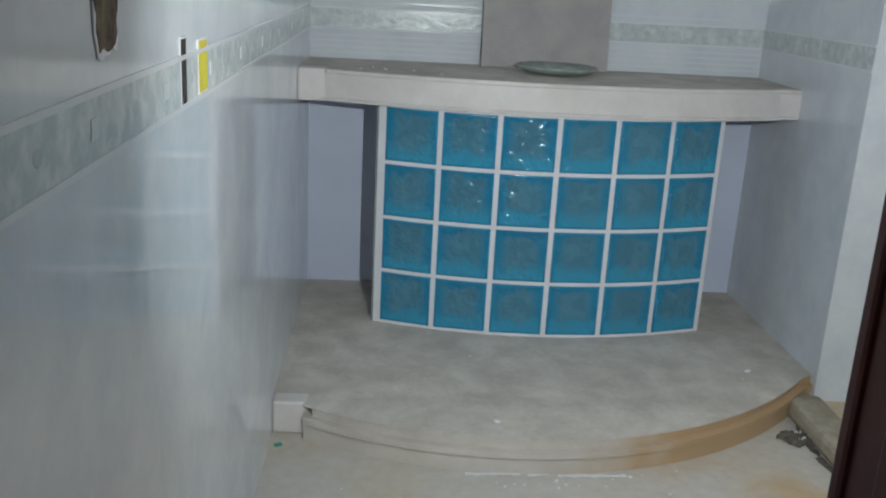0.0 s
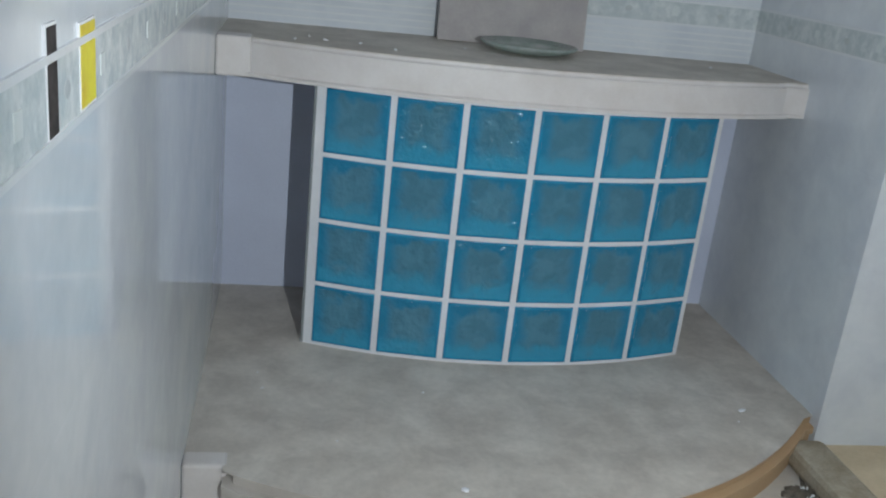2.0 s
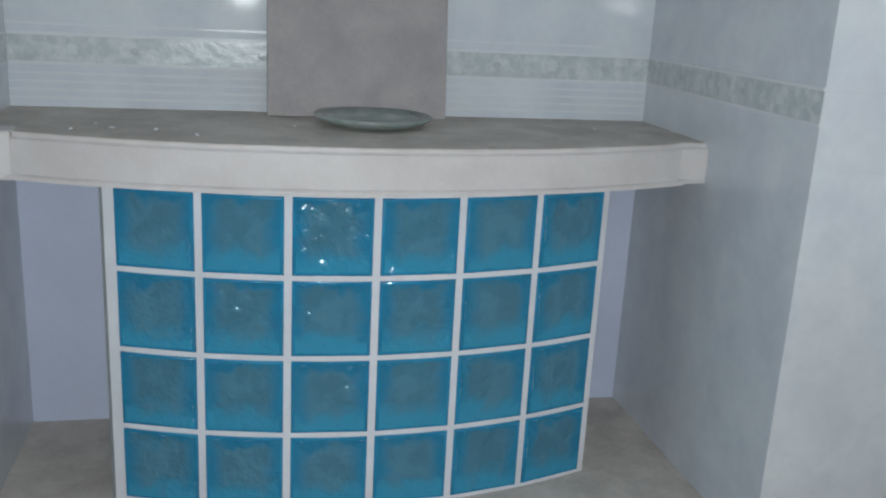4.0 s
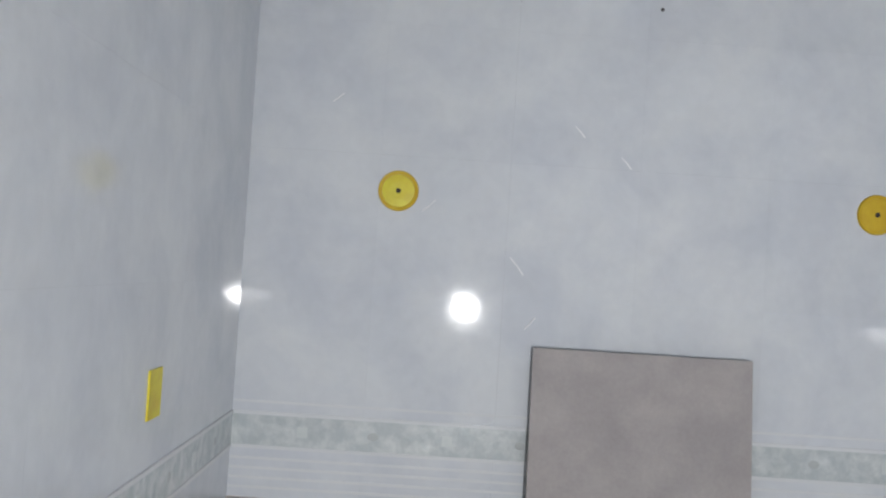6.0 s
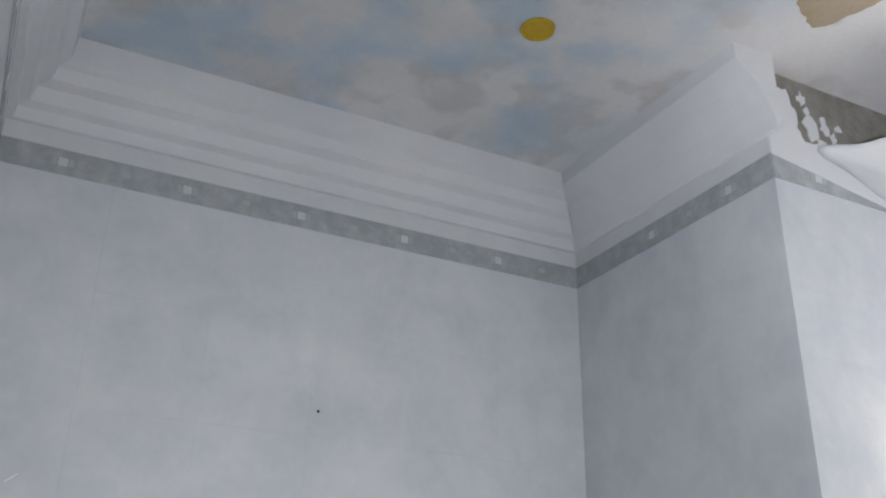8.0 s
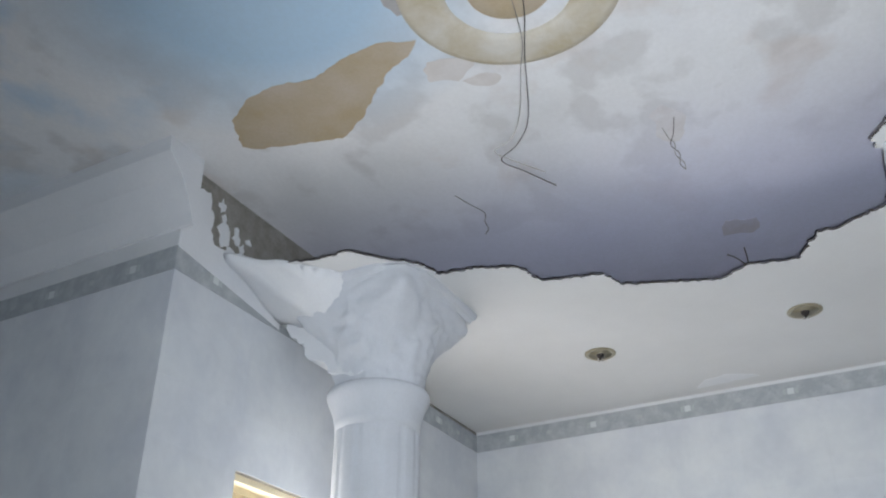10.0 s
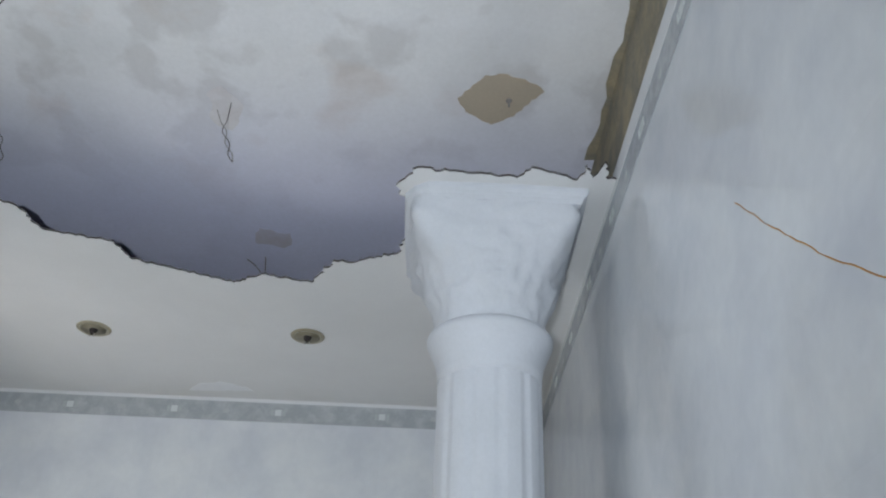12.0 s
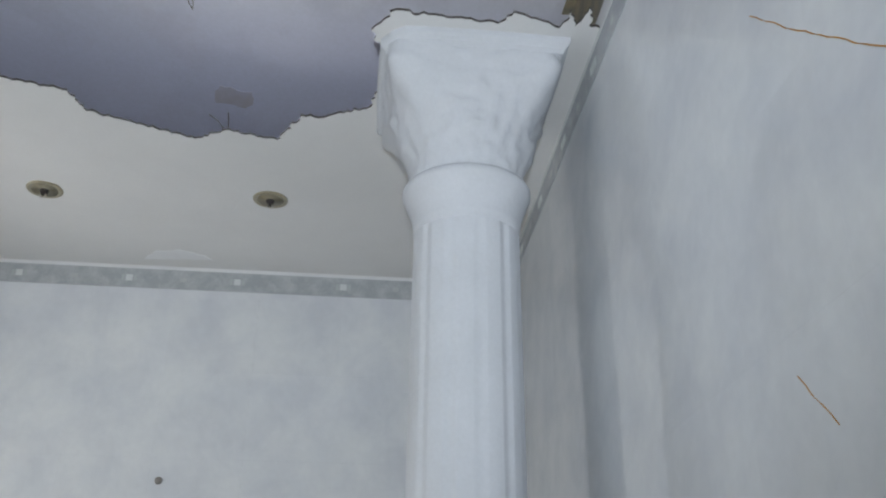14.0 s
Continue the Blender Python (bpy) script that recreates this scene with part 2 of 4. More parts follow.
    rel = n.new("ShaderNodeTexNoise")
    rel.inputs["Scale"].default_value, rel.inputs["Detail"].default_value = 12, 6
    l.new(place, rel.inputs["Vector"])
    node = n.new("ShaderNodeBump")
    node.inputs["Strength"].default_value, node.inputs["Distance"].default_value = 0.4, 0.006
    l.new(rel.outputs["Fac"], node.inputs["Height"]), l.new(node.outputs["Normal"], b.inputs["Normal"])
    return m


SKY_PAINT = sky_paint()


def stained_edge():
    """Pale marble nosing that water has stained ochre over its right half."""
    m = material("stained_marble_edge", (0.55, 0.51, 0.47), 0.75, mottle=(0.44, 0.4, 0.36), scale=7, amount=0.7, bump=0.002, bump_scale=20)
    n, l = m.node_tree.nodes, m.node_tree.links
    b = n["Principled BSDF"]
    old = b.inputs["Base Color"].links[0].from_socket
    split = n.new("ShaderNodeSeparateXYZ")
    l.new(n.new("ShaderNodeNewGeometry").outputs["Position"], split.inputs["Vector"])
    t = n.new("ShaderNodeTexNoise")
    t.inputs["Scale"].default_value, t.inputs["Detail"].default_value = 5, 5
    l.new(n.new("ShaderNodeNewGeometry").outputs["Position"], t.inputs["Vector"])
    s = n.new("ShaderNodeMath")
    s.operation = "ADD"
    l.new(split.outputs["X"], s.inputs[0]), l.new(t.outputs["Fac"], s.inputs[1])
    r = n.new("ShaderNodeMapRange")
    r.inputs["From Min"].default_value, r.inputs["From Max"].default_value, r.inputs["To Max"].default_value = 1.3, 1.65, 0.9
    l.new(s.outputs["Value"], r.inputs["Value"])
    x = n.new("ShaderNodeMix")
    x.data_type = "RGBA"
    x.inputs["B"].default_value = (0.45, 0.3, 0.16, 1)
    l.new(r.outputs["Result"], x.inputs["Factor"]), l.new(old, x.inputs["A"]), l.new(x.outputs["Result"], b.inputs["Base Color"])
    return m


STAINED_EDGE = stained_edge()


def rust_on_floor(m):
    """A soft rusty stain on the floor beside the kerb."""
    n, l = m.node_tree.nodes, m.node_tree.links
    b = n["Principled BSDF"]
    old = b.inputs["Base Color"].links[0].from_socket
    place = n.new("ShaderNodeNewGeometry").outputs["Position"]
    t = n.new("ShaderNodeTexNoise")
    t.inputs["Scale"].default_value, t.inputs["Detail"].default_value = 4.5, 6
    l.new(place, t.inputs["Vector"])
    far = n.new("ShaderNodeVectorMath")
    far.operation = "DISTANCE"
    far.inputs[1].default_value = (1.42, 2.28, 0.055)
    l.new(place, far.inputs[0])
    s = n.new("ShaderNodeMath")
    s.operation = "ADD"
    l.new(far.outputs["Value"], s.inputs[0]), l.new(t.outputs["Fac"], s.inputs[1])
    r = n.new("ShaderNodeMapRange")
    r.interpolation_type = "SMOOTHSTEP"
    r.inputs["From Min"].default_value, r.inputs["From Max"].default_value = 0.85, 0.5
    r.inputs["To Max"].default_value = 0.85
    l.new(s.outputs["Value"], r.inputs["Value"])
    x = n.new("ShaderNodeMix")
    x.data_type = "RGBA"
    x.inputs["B"].default_value = (0.47, 0.32, 0.16, 1)
    l.new(r.outputs["Result"], x.inputs["Factor"]), l.new(old, x.inputs["A"]), l.new(x.outputs["Result"], b.inputs["Base Color"])


rust_on_floor(FLOOR)

# ---- building helpers ----


def finish(bm, mat, name, smooth=False):
    me = bpy.data.meshes.new(name)
    bmesh.ops.recalc_face_normals(bm, faces=bm.faces)
    bm.to_mesh(me)
    bm.free()
    me.materials.append(mat)
    if smooth:
        for p in me.polygons:
            p.use_smooth = True
    return me


def part(name, bm, mat, parent=None, label="", smooth=False):
    ob = new(name, finish(bm, mat, name, smooth))
    if parent:
        ob.parent = parent
    if label:
        ob["label"] = label
    return ob


def base(name, label, category, place=(0, 0, 0), group=""):
    ob = new(name)
    ob.location = place
    return tagged(ob, label, category, group)


def add_box(bm, x0, x1, y0, y1, z0, z1, bevel=0.0):
    m = Matrix.LocRotScale(((x0 + x1) / 2, (y0 + y1) / 2, (z0 + z1) / 2), None, (x1 - x0, y1 - y0, z1 - z0))
    verts = bmesh.ops.create_cube(bm, size=1, matrix=m)["verts"]
    if bevel:
        edges = list({e for v in verts for e in v.link_edges})
        bmesh.ops.bevel(bm, geom=edges, offset=bevel, segments=2, affect="EDGES", profile=0.5)
    return bm


def box(x0, x1, y0, y1, z0, z1, bevel=0.0):
    return add_box(bmesh.new(), x0, x1, y0, y1, z0, z1, bevel)


def boxes(*rows):
    bm = bmesh.new()
    for r in rows:
        add_box(bm, *r)
    return bm


def lathe(profile, steps=32, bm=None, at=(0, 0, 0), capped=True):
    bm = bm or bmesh.new()
    rings = []
    for r, z in profile:
        rings.append([bm.verts.new((at[0] + r * math.cos(2 * math.pi * i / steps), at[1] + r * math.sin(2 * math.pi * i / steps), at[2] + z))
                      for i in range(steps)])
    for a, b in zip(rings, rings[1:]):
        for i in range(steps):
            bm.faces.new((a[i], a[(i + 1) % steps], b[(i + 1) % steps], b[i]))
    for ring in (rings[0], rings[-1]):
        if capped:
            bm.faces.new(ring)
    return bm


def prism(outline, z0, z1):
    """A slab with the given outline."""
    bm = bmesh.new()
    low = [bm.verts.new((x, y, z0)) for x, y in outline]
    top = [bm.verts.new((x, y, z1)) for x, y in outline]
    bm.faces.new(low), bm.faces.new(top)
    for i in range(len(outline)):
        j = (i + 1) % len(outline)
        bm.faces.new((low[i], low[j], top[j], top[i]))
    return bm


def roughen(points, step, jitter, seed, closed=False):
    """A ragged line through a few corners."""
    rnd = random.Random(seed)
    out = []
    pairs = list(zip(points, points[1:] + points[:1])) if closed else list(zip(points, points[1:]))
    for (x0, y0), (x1, y1) in pairs:
        length = math.hypot(x1 - x0, y1 - y0)
        count = max(1, round(length / step))
        nx, ny = -(y1 - y0) / length, (x1 - x0) / length
        for k in range(count):
            f = k / count
            j = rnd.uniform(-jitter, jitter) * (1 if k else 0.3)
            out.append((x0 + (x1 - x0) * f + nx * j, y0 + (y1 - y0) * f + ny * j))
    if not closed:
        out.append(points[-1])
    return out


def tube(points, radius, sides=6):
    bm = bmesh.new()
    pts = [Vector(p) for p in points]
    rings = []
    for i, p in enumerate(pts):
        d = (pts[min(i + 1, len(pts) - 1)] - pts[max(i - 1, 0)]).normalized()
        u = d.orthogonal().normalized()
        w = d.cross(u)
        rings.append([bm.verts.new(p + radius * (u * math.cos(2 * math.pi * k / sides) + w * math.sin(2 * math.pi * k / sides))) for k in range(sides)])
    for a, b in zip(rings, rings[1:]):
        for k in range(sides):
            bm.faces.new((a[k], a[(k + 1) % sides], b[(k + 1) % sides], b[k]))
    bm.faces.new(rings[0]), bm.faces.new(rings[-1])
    return bm


def curve_points(points, per=6):
    """A smooth line through the points (Catmull-Rom)."""
    p = [Vector(q) for q in points]
    p = [p[0] * 2 - p[1]] + p + [p[-1] * 2 - p[-2]]
    out = []
    for i in range(1, len(p) - 2):
        for k in range(per):
            t = k / per
            a, b, c, d = p[i - 1], p[i], p[i + 1], p[i + 2]
            out.append(0.5 * (2 * b + (c - a) * t + (2 * a - 5 * b + 4 * c - d) * t * t + (3 * b - a - 3 * c + d) * t ** 3))
    return out + [p[-2]]


# ---- structure ----
XL, XR, XA = -0.077, 1.737, 3.584      # left wall, niche side, far wall of the alcove
YS, YF, YB = 0.696, 2.986, 3.881       # south wall, front of the niche, back of the niche
ZF, ZP = 0.055, 0.16                    # floor, platform
ZB, ZT, ZS, ZC = 2.804, 2.878, 2.891, 3.15   # border, its top, alcove ceiling, main ceiling
B0, B1 = 1.206, 1.275                  # lower border
WX0, WX1, WZ0, WZ1 = 2.08, 2.84, 1.1, 2.33    # window
DOOR = 0.572
K = 0.0025                             # tiles proud of the joints


def structure(name, bm, mat, label, category):
    return tagged(part(name, bm, mat), label, category, kind="structure")


floor = structure("floor", box(XL - 0.2, XA + 0.2, -1.4, YB + 0.2, -0.1, ZF), FLOOR, "dusty concrete floor with ochre stains", "floor")
structure("ground", box(-40, 40, -40, 40, -0.3, -0.15), GROUND, "bare earth ground outside the building", "ground")
structure("ceiling", box(XL - 0.2, XA + 0.2, -1.4, YB + 0.2, ZC, ZC + 0.2), SKY_PAINT,
          "ceiling painted with a blue sky and clouds, damp and peeling", "ceiling")
wall_west = structure("wall_west", box(XL - 0.2, XL - K, -1.4, YB + 0.2, ZF, ZC), GROUT, "long side wall with glazed marble-look tiles", "wall")
wall_niche = structure("wall_niche", box(XL - K, XR + 0.2, YB + K, YB + 0.2, ZF, ZC), LILAC,
                       "back wall of the vanity niche, tiled above and painted lilac below", "wall")
wall_niche_side = structure("wall_niche_side", box(XR + K, XR + 0.2, YF + 0.18, YB + K, ZF, ZC), GROUT, "tiled side wall of the vanity niche", "wall")
wall_north = structure("wall_north", boxes(
    (XR + K, WX0, YF + K, YF + 0.18, ZF, ZC), (WX1, XA + 0.2, YF + K, YF + 0.18, ZF, ZC),
    (WX0, WX1, YF + K, YF + 0.18, ZF, WZ0), (WX0, WX1, YF + K, YF + 0.18, WZ1, ZC)), GREY_RENDER,
    "tiled wall with a window and torn plaster along its top", "wall")
wall_east = structure("wall_east", box(XA + K, XA + 0.2, YS - 0.2, YF + K, ZF, ZC), GROUT, "tiled end wall of the column alcove", "wall")
wall_south = structure("wall_south", boxes(
    (DOOR + 0.06, XA + K, YS - 0.15, YS - K, ZF, ZC), (XL - K, DOOR + 0.06, YS - 0.15, YS - K, 2.14, ZC)), MASONRY,
    "tiled wall with rusty cracks and bare brown masonry above", "wall")
# unseen walls behind the doorway, added to keep the sky's light out
structure("wall_hall_south", box(XL - K, 1.6, -1.4, -1.25, ZF, ZC), PLASTER, "plain unseen wall added to close the hall", "wall")
structure("wall_hall_east", box(1.6, 1.75, -1.4, YS - 0.15, ZF, ZC), PLASTER, "plain unseen wall added to close the hall", "wall")

# window in the north wall
window = structure("window_1", boxes((WX0, WX0 + 0.02, YF + 0.02, YF + 0.17, WZ0, WZ1), (WX1 - 0.02, WX1, YF + 0.02, YF + 0.17, WZ0, WZ1),
                                     (WX0 + 0.02, WX1 - 0.02, YF + 0.02, YF + 0.17, WZ1 - 0.02, WZ1)), CREAM,
                   "bright window with a cream reveal and wooden frame", "window")
part("window_frame", boxes((WX0 + 0.02, WX0 + 0.06, YF + 0.1, YF + 0.15, WZ0, WZ1 - 0.02), (WX1 - 0.06, WX1 - 0.02, YF + 0.1, YF + 0.15, WZ0, WZ1 - 0.02),
                           (WX0 + 0.06, WX1 - 0.06, YF + 0.1, YF + 0.15, WZ1 - 0.065, WZ1 - 0.02), (WX0 + 0.06, WX1 - 0.06, YF + 0.1, YF + 0.15, WZ0, WZ0 + 0.045)),
     FRAME_WOOD, window)
part("mullion", box(2.43, 2.47, YF + 0.1, YF + 0.15, WZ0 + 0.045, WZ1 - 0.065, 0.004), FRAME_WOOD, window)
part("window_sill", box(WX0 + 0.02, WX1 - 0.02, YF - 0.02, YF + 0.1, WZ0 - 0.003, WZ0 + 0.025, 0.006), WHITE_MARBLE, window)

glow = bpy.data.materials.new("bright_daylight")
glow.use_nodes = True
shine = glow.node_tree.nodes.new("ShaderNodeEmission")
shine.inputs["Color"].default_value, shine.inputs["Strength"].default_value = (1.0, 0.92, 0.74, 1), 4.5
glow.node_tree.links.new(shine.outputs["Emission"], glow.node_tree.nodes["Material Output"].inputs["Surface"])
structure("backdrop", box(-12, 26, 12, 12.2, -0.15, 9), glow, "hazy bright daylight outside the window", "backdrop")

# door frame
door_frame = structure("door_1", boxes((DOOR, DOOR + 0.06, YS - 0.17, YS + 0.012, ZF, 2.14), (XL, XL + 0.035, YS - 0.17, YS + 0.012, ZF, 2.14),
                                       (XL + 0.035, DOOR, YS - 0.17, YS + 0.012, 2.08, 2.14)), BROWN_WOOD,
                       "dark red-brown wooden door frame, without a door", "door frame")
part("casing", box(DOOR - 0.004, DOOR + 0.1, YS + 0.012, YS + 0.03, ZF, 2.15, 0.005), BROWN_WOOD, door_frame)
part("stop", box(DOOR - 0.014, DOOR, YS - 0.08, YS - 0.04, ZF, 2.08, 0.003), BROWN_WOOD, door_frame)

# alcove ceiling of gypsum board, broken off along its edge
edge = [(2.14, YF), (2.07, 2.93), (2.0, 2.84), (1.985, 2.79), (2.003, 2.735), (2.015, 2.6), (2.06, 2.57), (2.17, 2.462), (2.258, 2.44), (2.28, 2.31), (2.335, 2.215), (2.44, 2.187), (2.49, 2.01), (2.58, 1.98), (2.69, 1.71),
        (2.635, 1.62), (2.67, 1.48), (2.538, 1.405), (2.545, 1.35), (2.48, 1.225), (2.35, 1.188), (2.24, 1.2), (2.165, 1.225), (2.09, 1.175),
        (2.11, 0.935), (2.067, 0.905), (2.088, 0.84), (2.11, 0.79), (2.05, 0.775), (2.1, 0.758), (2.035, 0.737), (2.1, 0.72), (2.1, YS)]
ragged = roughen(edge, 0.011, 0.0065, 3)
alcove_ceiling = structure("ceiling_alcove", prism(ragged + [(XA, YS), (XA, YF)], ZS, ZS + 0.0015), GYPSUM,
                           "white gypsum board ceiling, its edge broken off raggedly", "ceiling")
# core juts past the board's face, coloured near-black as a dark edge line
part("board_core", prism([(x - 0.003, y) for x, y in ragged] + [(XA, YS), (XA, YF)], ZS + 0.002, ZS + 0.0055), DARK_EDGE, alcove_ceiling, "dark broken board edge")

# platform with a bowed front


def front_of_platform(x):
    d = x - 0.68
    return 2.49 + 0.38 * d * d + 0.09 * d ** 4


line = [(0.02 + (1.70 - 0.02) * i / 40, front_of_platform(0.02 + (1.70 - 0.02) * i / 40)) for i in range(41)]
shape = [(XL, 2.75), (0.02, 2.75)] + line + [(XR, 3.0), (XR, YB), (XL, YB)]


def scaled(shift):
    return [(XL, 2.75 + shift), (0.02, 2.75 + shift)] + [(x, y + shift) for x, y in line] + [(XR, 3.0 + shift), (XR, YB), (XL, YB)]


platform = base("platform", "low dusty marble step with a bowed front edge", "step", (0.8, 3.2, ZF))
platform["kind"] = "structure"


def local(ob, bm):
    bmesh.ops.translate(bm, verts=bm.verts, vec=-ob.location)
    return bm


part("riser", local(platform, prism(scaled(0.013), ZF, ZP - 0.05)), STAINED_EDGE, platform, "ochre-stained riser")
nosing = local(platform, prism(scaled(0.0), ZP - 0.05, ZP - 0.003))
bmesh.ops.bevel(nosing, geom=[e for e in nosing.edges if all(v.co.z > -0.01 + ZP - 0.003 - ZF for v in e.verts) and all(v.co.y + 3.2 < 3.1 for v in e.verts)],
                offset=0.026, segments=4, affect="EDGES")
part("nosing", nosing, STAINED_EDGE, platform, "pale marble nosing")
part("tread", local(platform, prism(scaled(0.022), ZP - 0.003, ZP)), DUST_MARBLE, platform, "dust-covered tread")
part("block", local(platform, box(XL, 0.03, 2.715, 2.78, ZF, ZP + 0.002, 0.008)), WHITE_MARBLE, platform, "square end block")

kerb = structure("kerb", box(1.615, XR, YS + 0.03, 2.95, ZF, 0.125, 0.02), DIRTY_KERB, "low dirty concrete kerb across the floor", "kerb")
structure("floor_alcove", box(XR, XA, YS, YF, ZF + 0.001, ZF + 0.025), SUNLIT_FLOOR, "floor beside the kerb, window light put into its cream colour", "floor")

# cornices of the niche


def run_profile(profile, start, end, out, mitre0=0.0, mitre1=0.0):
    """A moulding: a profile of (projection, height) drawn along a wall; out is the way from the wall into the room."""
    bm = bmesh.new()
    s, e, o = Vector(start), Vector(end), Vector(out)
    d = (e - s).normalized()
    a = [bm.verts.new(s + o * p + Vector((0, 0, z)) + d * p * mitre0) for p, z in profile]
    b = [bm.verts.new(e + o * p + Vector((0, 0, z)) - d * p * mitre1) for p, z in profile]
    for i in range(len(profile)):
        j = (i + 1) % len(profile)
        bm.faces.new((a[i], a[j], b[j], b[i]))
    bm.faces.new(a), bm.faces.new(b)
    return bm


Z0 = 2.93
steps = [(0, Z0), (0.02, Z0), (0.024, Z0 + 0.035), (0.05, Z0 + 0.045), (0.062, Z0 + 0.085), (0.09, Z0 + 0.1), (0.1, Z0 + 0.135), (0.125, Z0 + 0.15),
         (0.135, ZC), (0, ZC)]
cove = [(0, Z0), (0.012, Z0), (0.022, Z0 + 0.03), (0.045, Z0 + 0.075), (0.08, Z0 + 0.125), (0.135, Z0 + 0.175), (0.14, ZC), (0, ZC)]
structure("cornice_niche", run_profile(steps, (XL, YB, 0), (XR, YB, 0), (0, -1, 0), 1, 1), PLASTER, "stepped white plaster cornice", "cornice")
structure("cornice_west", run_profile(steps, (XL, YS, 0), (XL, YB, 0), (1, 0, 0), 0, 1), PLASTER, "stepped white plaster cornice", "cornice")
structure("cornice_side", run_profile(cove, (XR, YF - 0.05, 0), (XR, YB, 0), (-1, 0, 0), 0, 1), PLASTER, "plain white plaster cove, broken off at its end", "cornice")

# plaster left on the torn top of the north wall
rnd = random.Random(5)
remnant = tagged(base("plaster_remnant", "torn white plaster remnants on grey wall", "plaster", (1.9, YF + 0.002, 2.95)))
top_line = [(1.745, 0.13), (1.79, 0.09), (1.83, 0.03), (1.9, 0.02), (1.98, 0.035), (2.1, 0.01), (2.2, 0.02), (2.3, 0.0)]


def flake(outline, depth, mat=PLASTER):
    bm = bmesh.new()
    f = [bm.verts.new((x, 0, z)) for x, z in outline]
    g = [bm.verts.new((x, -depth, z)) for x, z in outline]
    bm.faces.new(f), bm.faces.new(g)
    for i in range(len(outline)):
        j = (i + 1) % len(outline)
        bm.faces.new((f[i], f[j], g[j], g[i]))
    return bm


main = roughen([(1.742, 2.93), (1.87, 2.95), (1.848, 2.985), (1.856, 3.02), (1.838, 3.055), (1.826, 3.105), (1.795, 3.1), (1.77, 3.082), (1.742, 3.07)], 0.014, 0.006, 31, True)
part("flake", flake([(x - 1.9, z - 2.95) for x, z in main], 0.005), PLASTER, remnant)
for k, (x, z, w, h) in enumerate(((1.905, 3.0, 0.05, 0.07), (1.94, 2.962, 0.05, 0.025), (1.99, 2.99, 0.022, 0.05), (2.07, 2.95, 0.11, 0.035), (1.9, 3.055, 0.025, 0.03), (1.885, 3.09, 0.03, 0.04), (2.02, 3.03, 0.03, 0.02), (1.96, 3.02, 0.03, 0.06))):
    ring = []
    for i in range(11):
        a = 2 * math.pi * i / 11
        r = 1 + rnd.uniform(-0.5, 0.35)
        ring.append((x - 1.9 + w / 2 * r * math.cos(a), z - 2.95 + h / 2 * r * math.sin(a)))
    part("flake", flake(ring, 0.004), PLASTER, remnant)
# white trim strip left between the border and the torn top, as far as the column
strip = roughen([(XR, ZT + 0.058), (1.8, ZT + 0.062), (1.86, ZT + 0.07), (1.93, ZT + 0.075), (1.985, ZT + 0.095), (2.04, ZT + 0.08), (2.08, ZT + 0.03), (2.12, ZT - 0.02), (2.2, ZT - 0.05)], 0.03, 0.006, 8)
bm = flake([(x - 1.9, z - 2.95) for x, z in strip] + [(2.2 - 1.9, ZT - 0.07 - 2.95), (XR - 1.9, ZT - 0.004 - 2.95)], 0.006)
part("torn_strip", bm, PLASTER, remnant)

bm = bmesh.new()
mass = roughen([(2.70, 2.6), (2.78, 2.625), (2.8, 2.66), (2.86, 2.685), (2.88, 2.74), (2.93, 2.77), (2.965, 2.85), (2.975, ZS)], 0.02, 0.008, 21) + [(2.66, ZS), (2.66, 2.6)]
for x in (2.2, 2.3):
    bm.faces.new([bm.verts.new((x - 1.9, y - YF - 0.002, z - 2.95)) for y, z in mass])
bm.verts.ensure_lookup_table()
n_mass = len(mass)
for i in range(n_mass):
    j = (i + 1) % n_mass
    bm.faces.new((bm.verts[i], bm.verts[j], bm.verts[n_mass + j], bm.verts[n_mass + i]))
part("plaster_mass", bm, PLASTER, remnant, "ragged plaster beside the capital")
# lump of plaster that ties the board to the wall and the capital
bm = bmesh.new()
for x, y, z in ((1.9, YF, 2.93), (1.92, YF, 2.945), (2.03, YF, 2.95), (2.12, YF, 2.87), (2.2, YF, 2.83), (1.995, 2.83, ZS + 0.012), (1.985, 2.78, ZS + 0.002),
                (2.03, 2.74, ZS - 0.006), (2.1, 2.83, 2.82), (2.2, 2.76, 2.75), (2.2, 2.6, ZS - 0.004)):
    bm.verts.new((x - 1.9, y - YF - 0.002, z - 2.95))
bmesh.ops.convex_hull(bm, input=bm.verts)
bmesh.ops.delete(bm, geom=[v for v in bm.verts if not v.link_faces], context="VERTS")
bmesh.ops.subdivide_edges(bm, edges=bm.edges, cuts=7, use_grid_fill=True)
for v in bm.verts:
    v.co += 0.012 * noise.noise_vector(v.co * 14) + 0.006 * noise.noise_vector(v.co * 45)
    v.co.y = min(v.co.y, 0.0)
part("plaster_lump", bm, PLASTER, remnant, "lumpy plaster under the board", True)

# ---- columns ----


def flat_bell(a, square, out):
    """Radius towards the angle a, between a circle and a rounded square."""
    c, s = abs(math.cos(a)), abs(math.sin(a))
    n = 2 + 5 * square
    return out / (c ** n + s ** n) ** (1 / n)


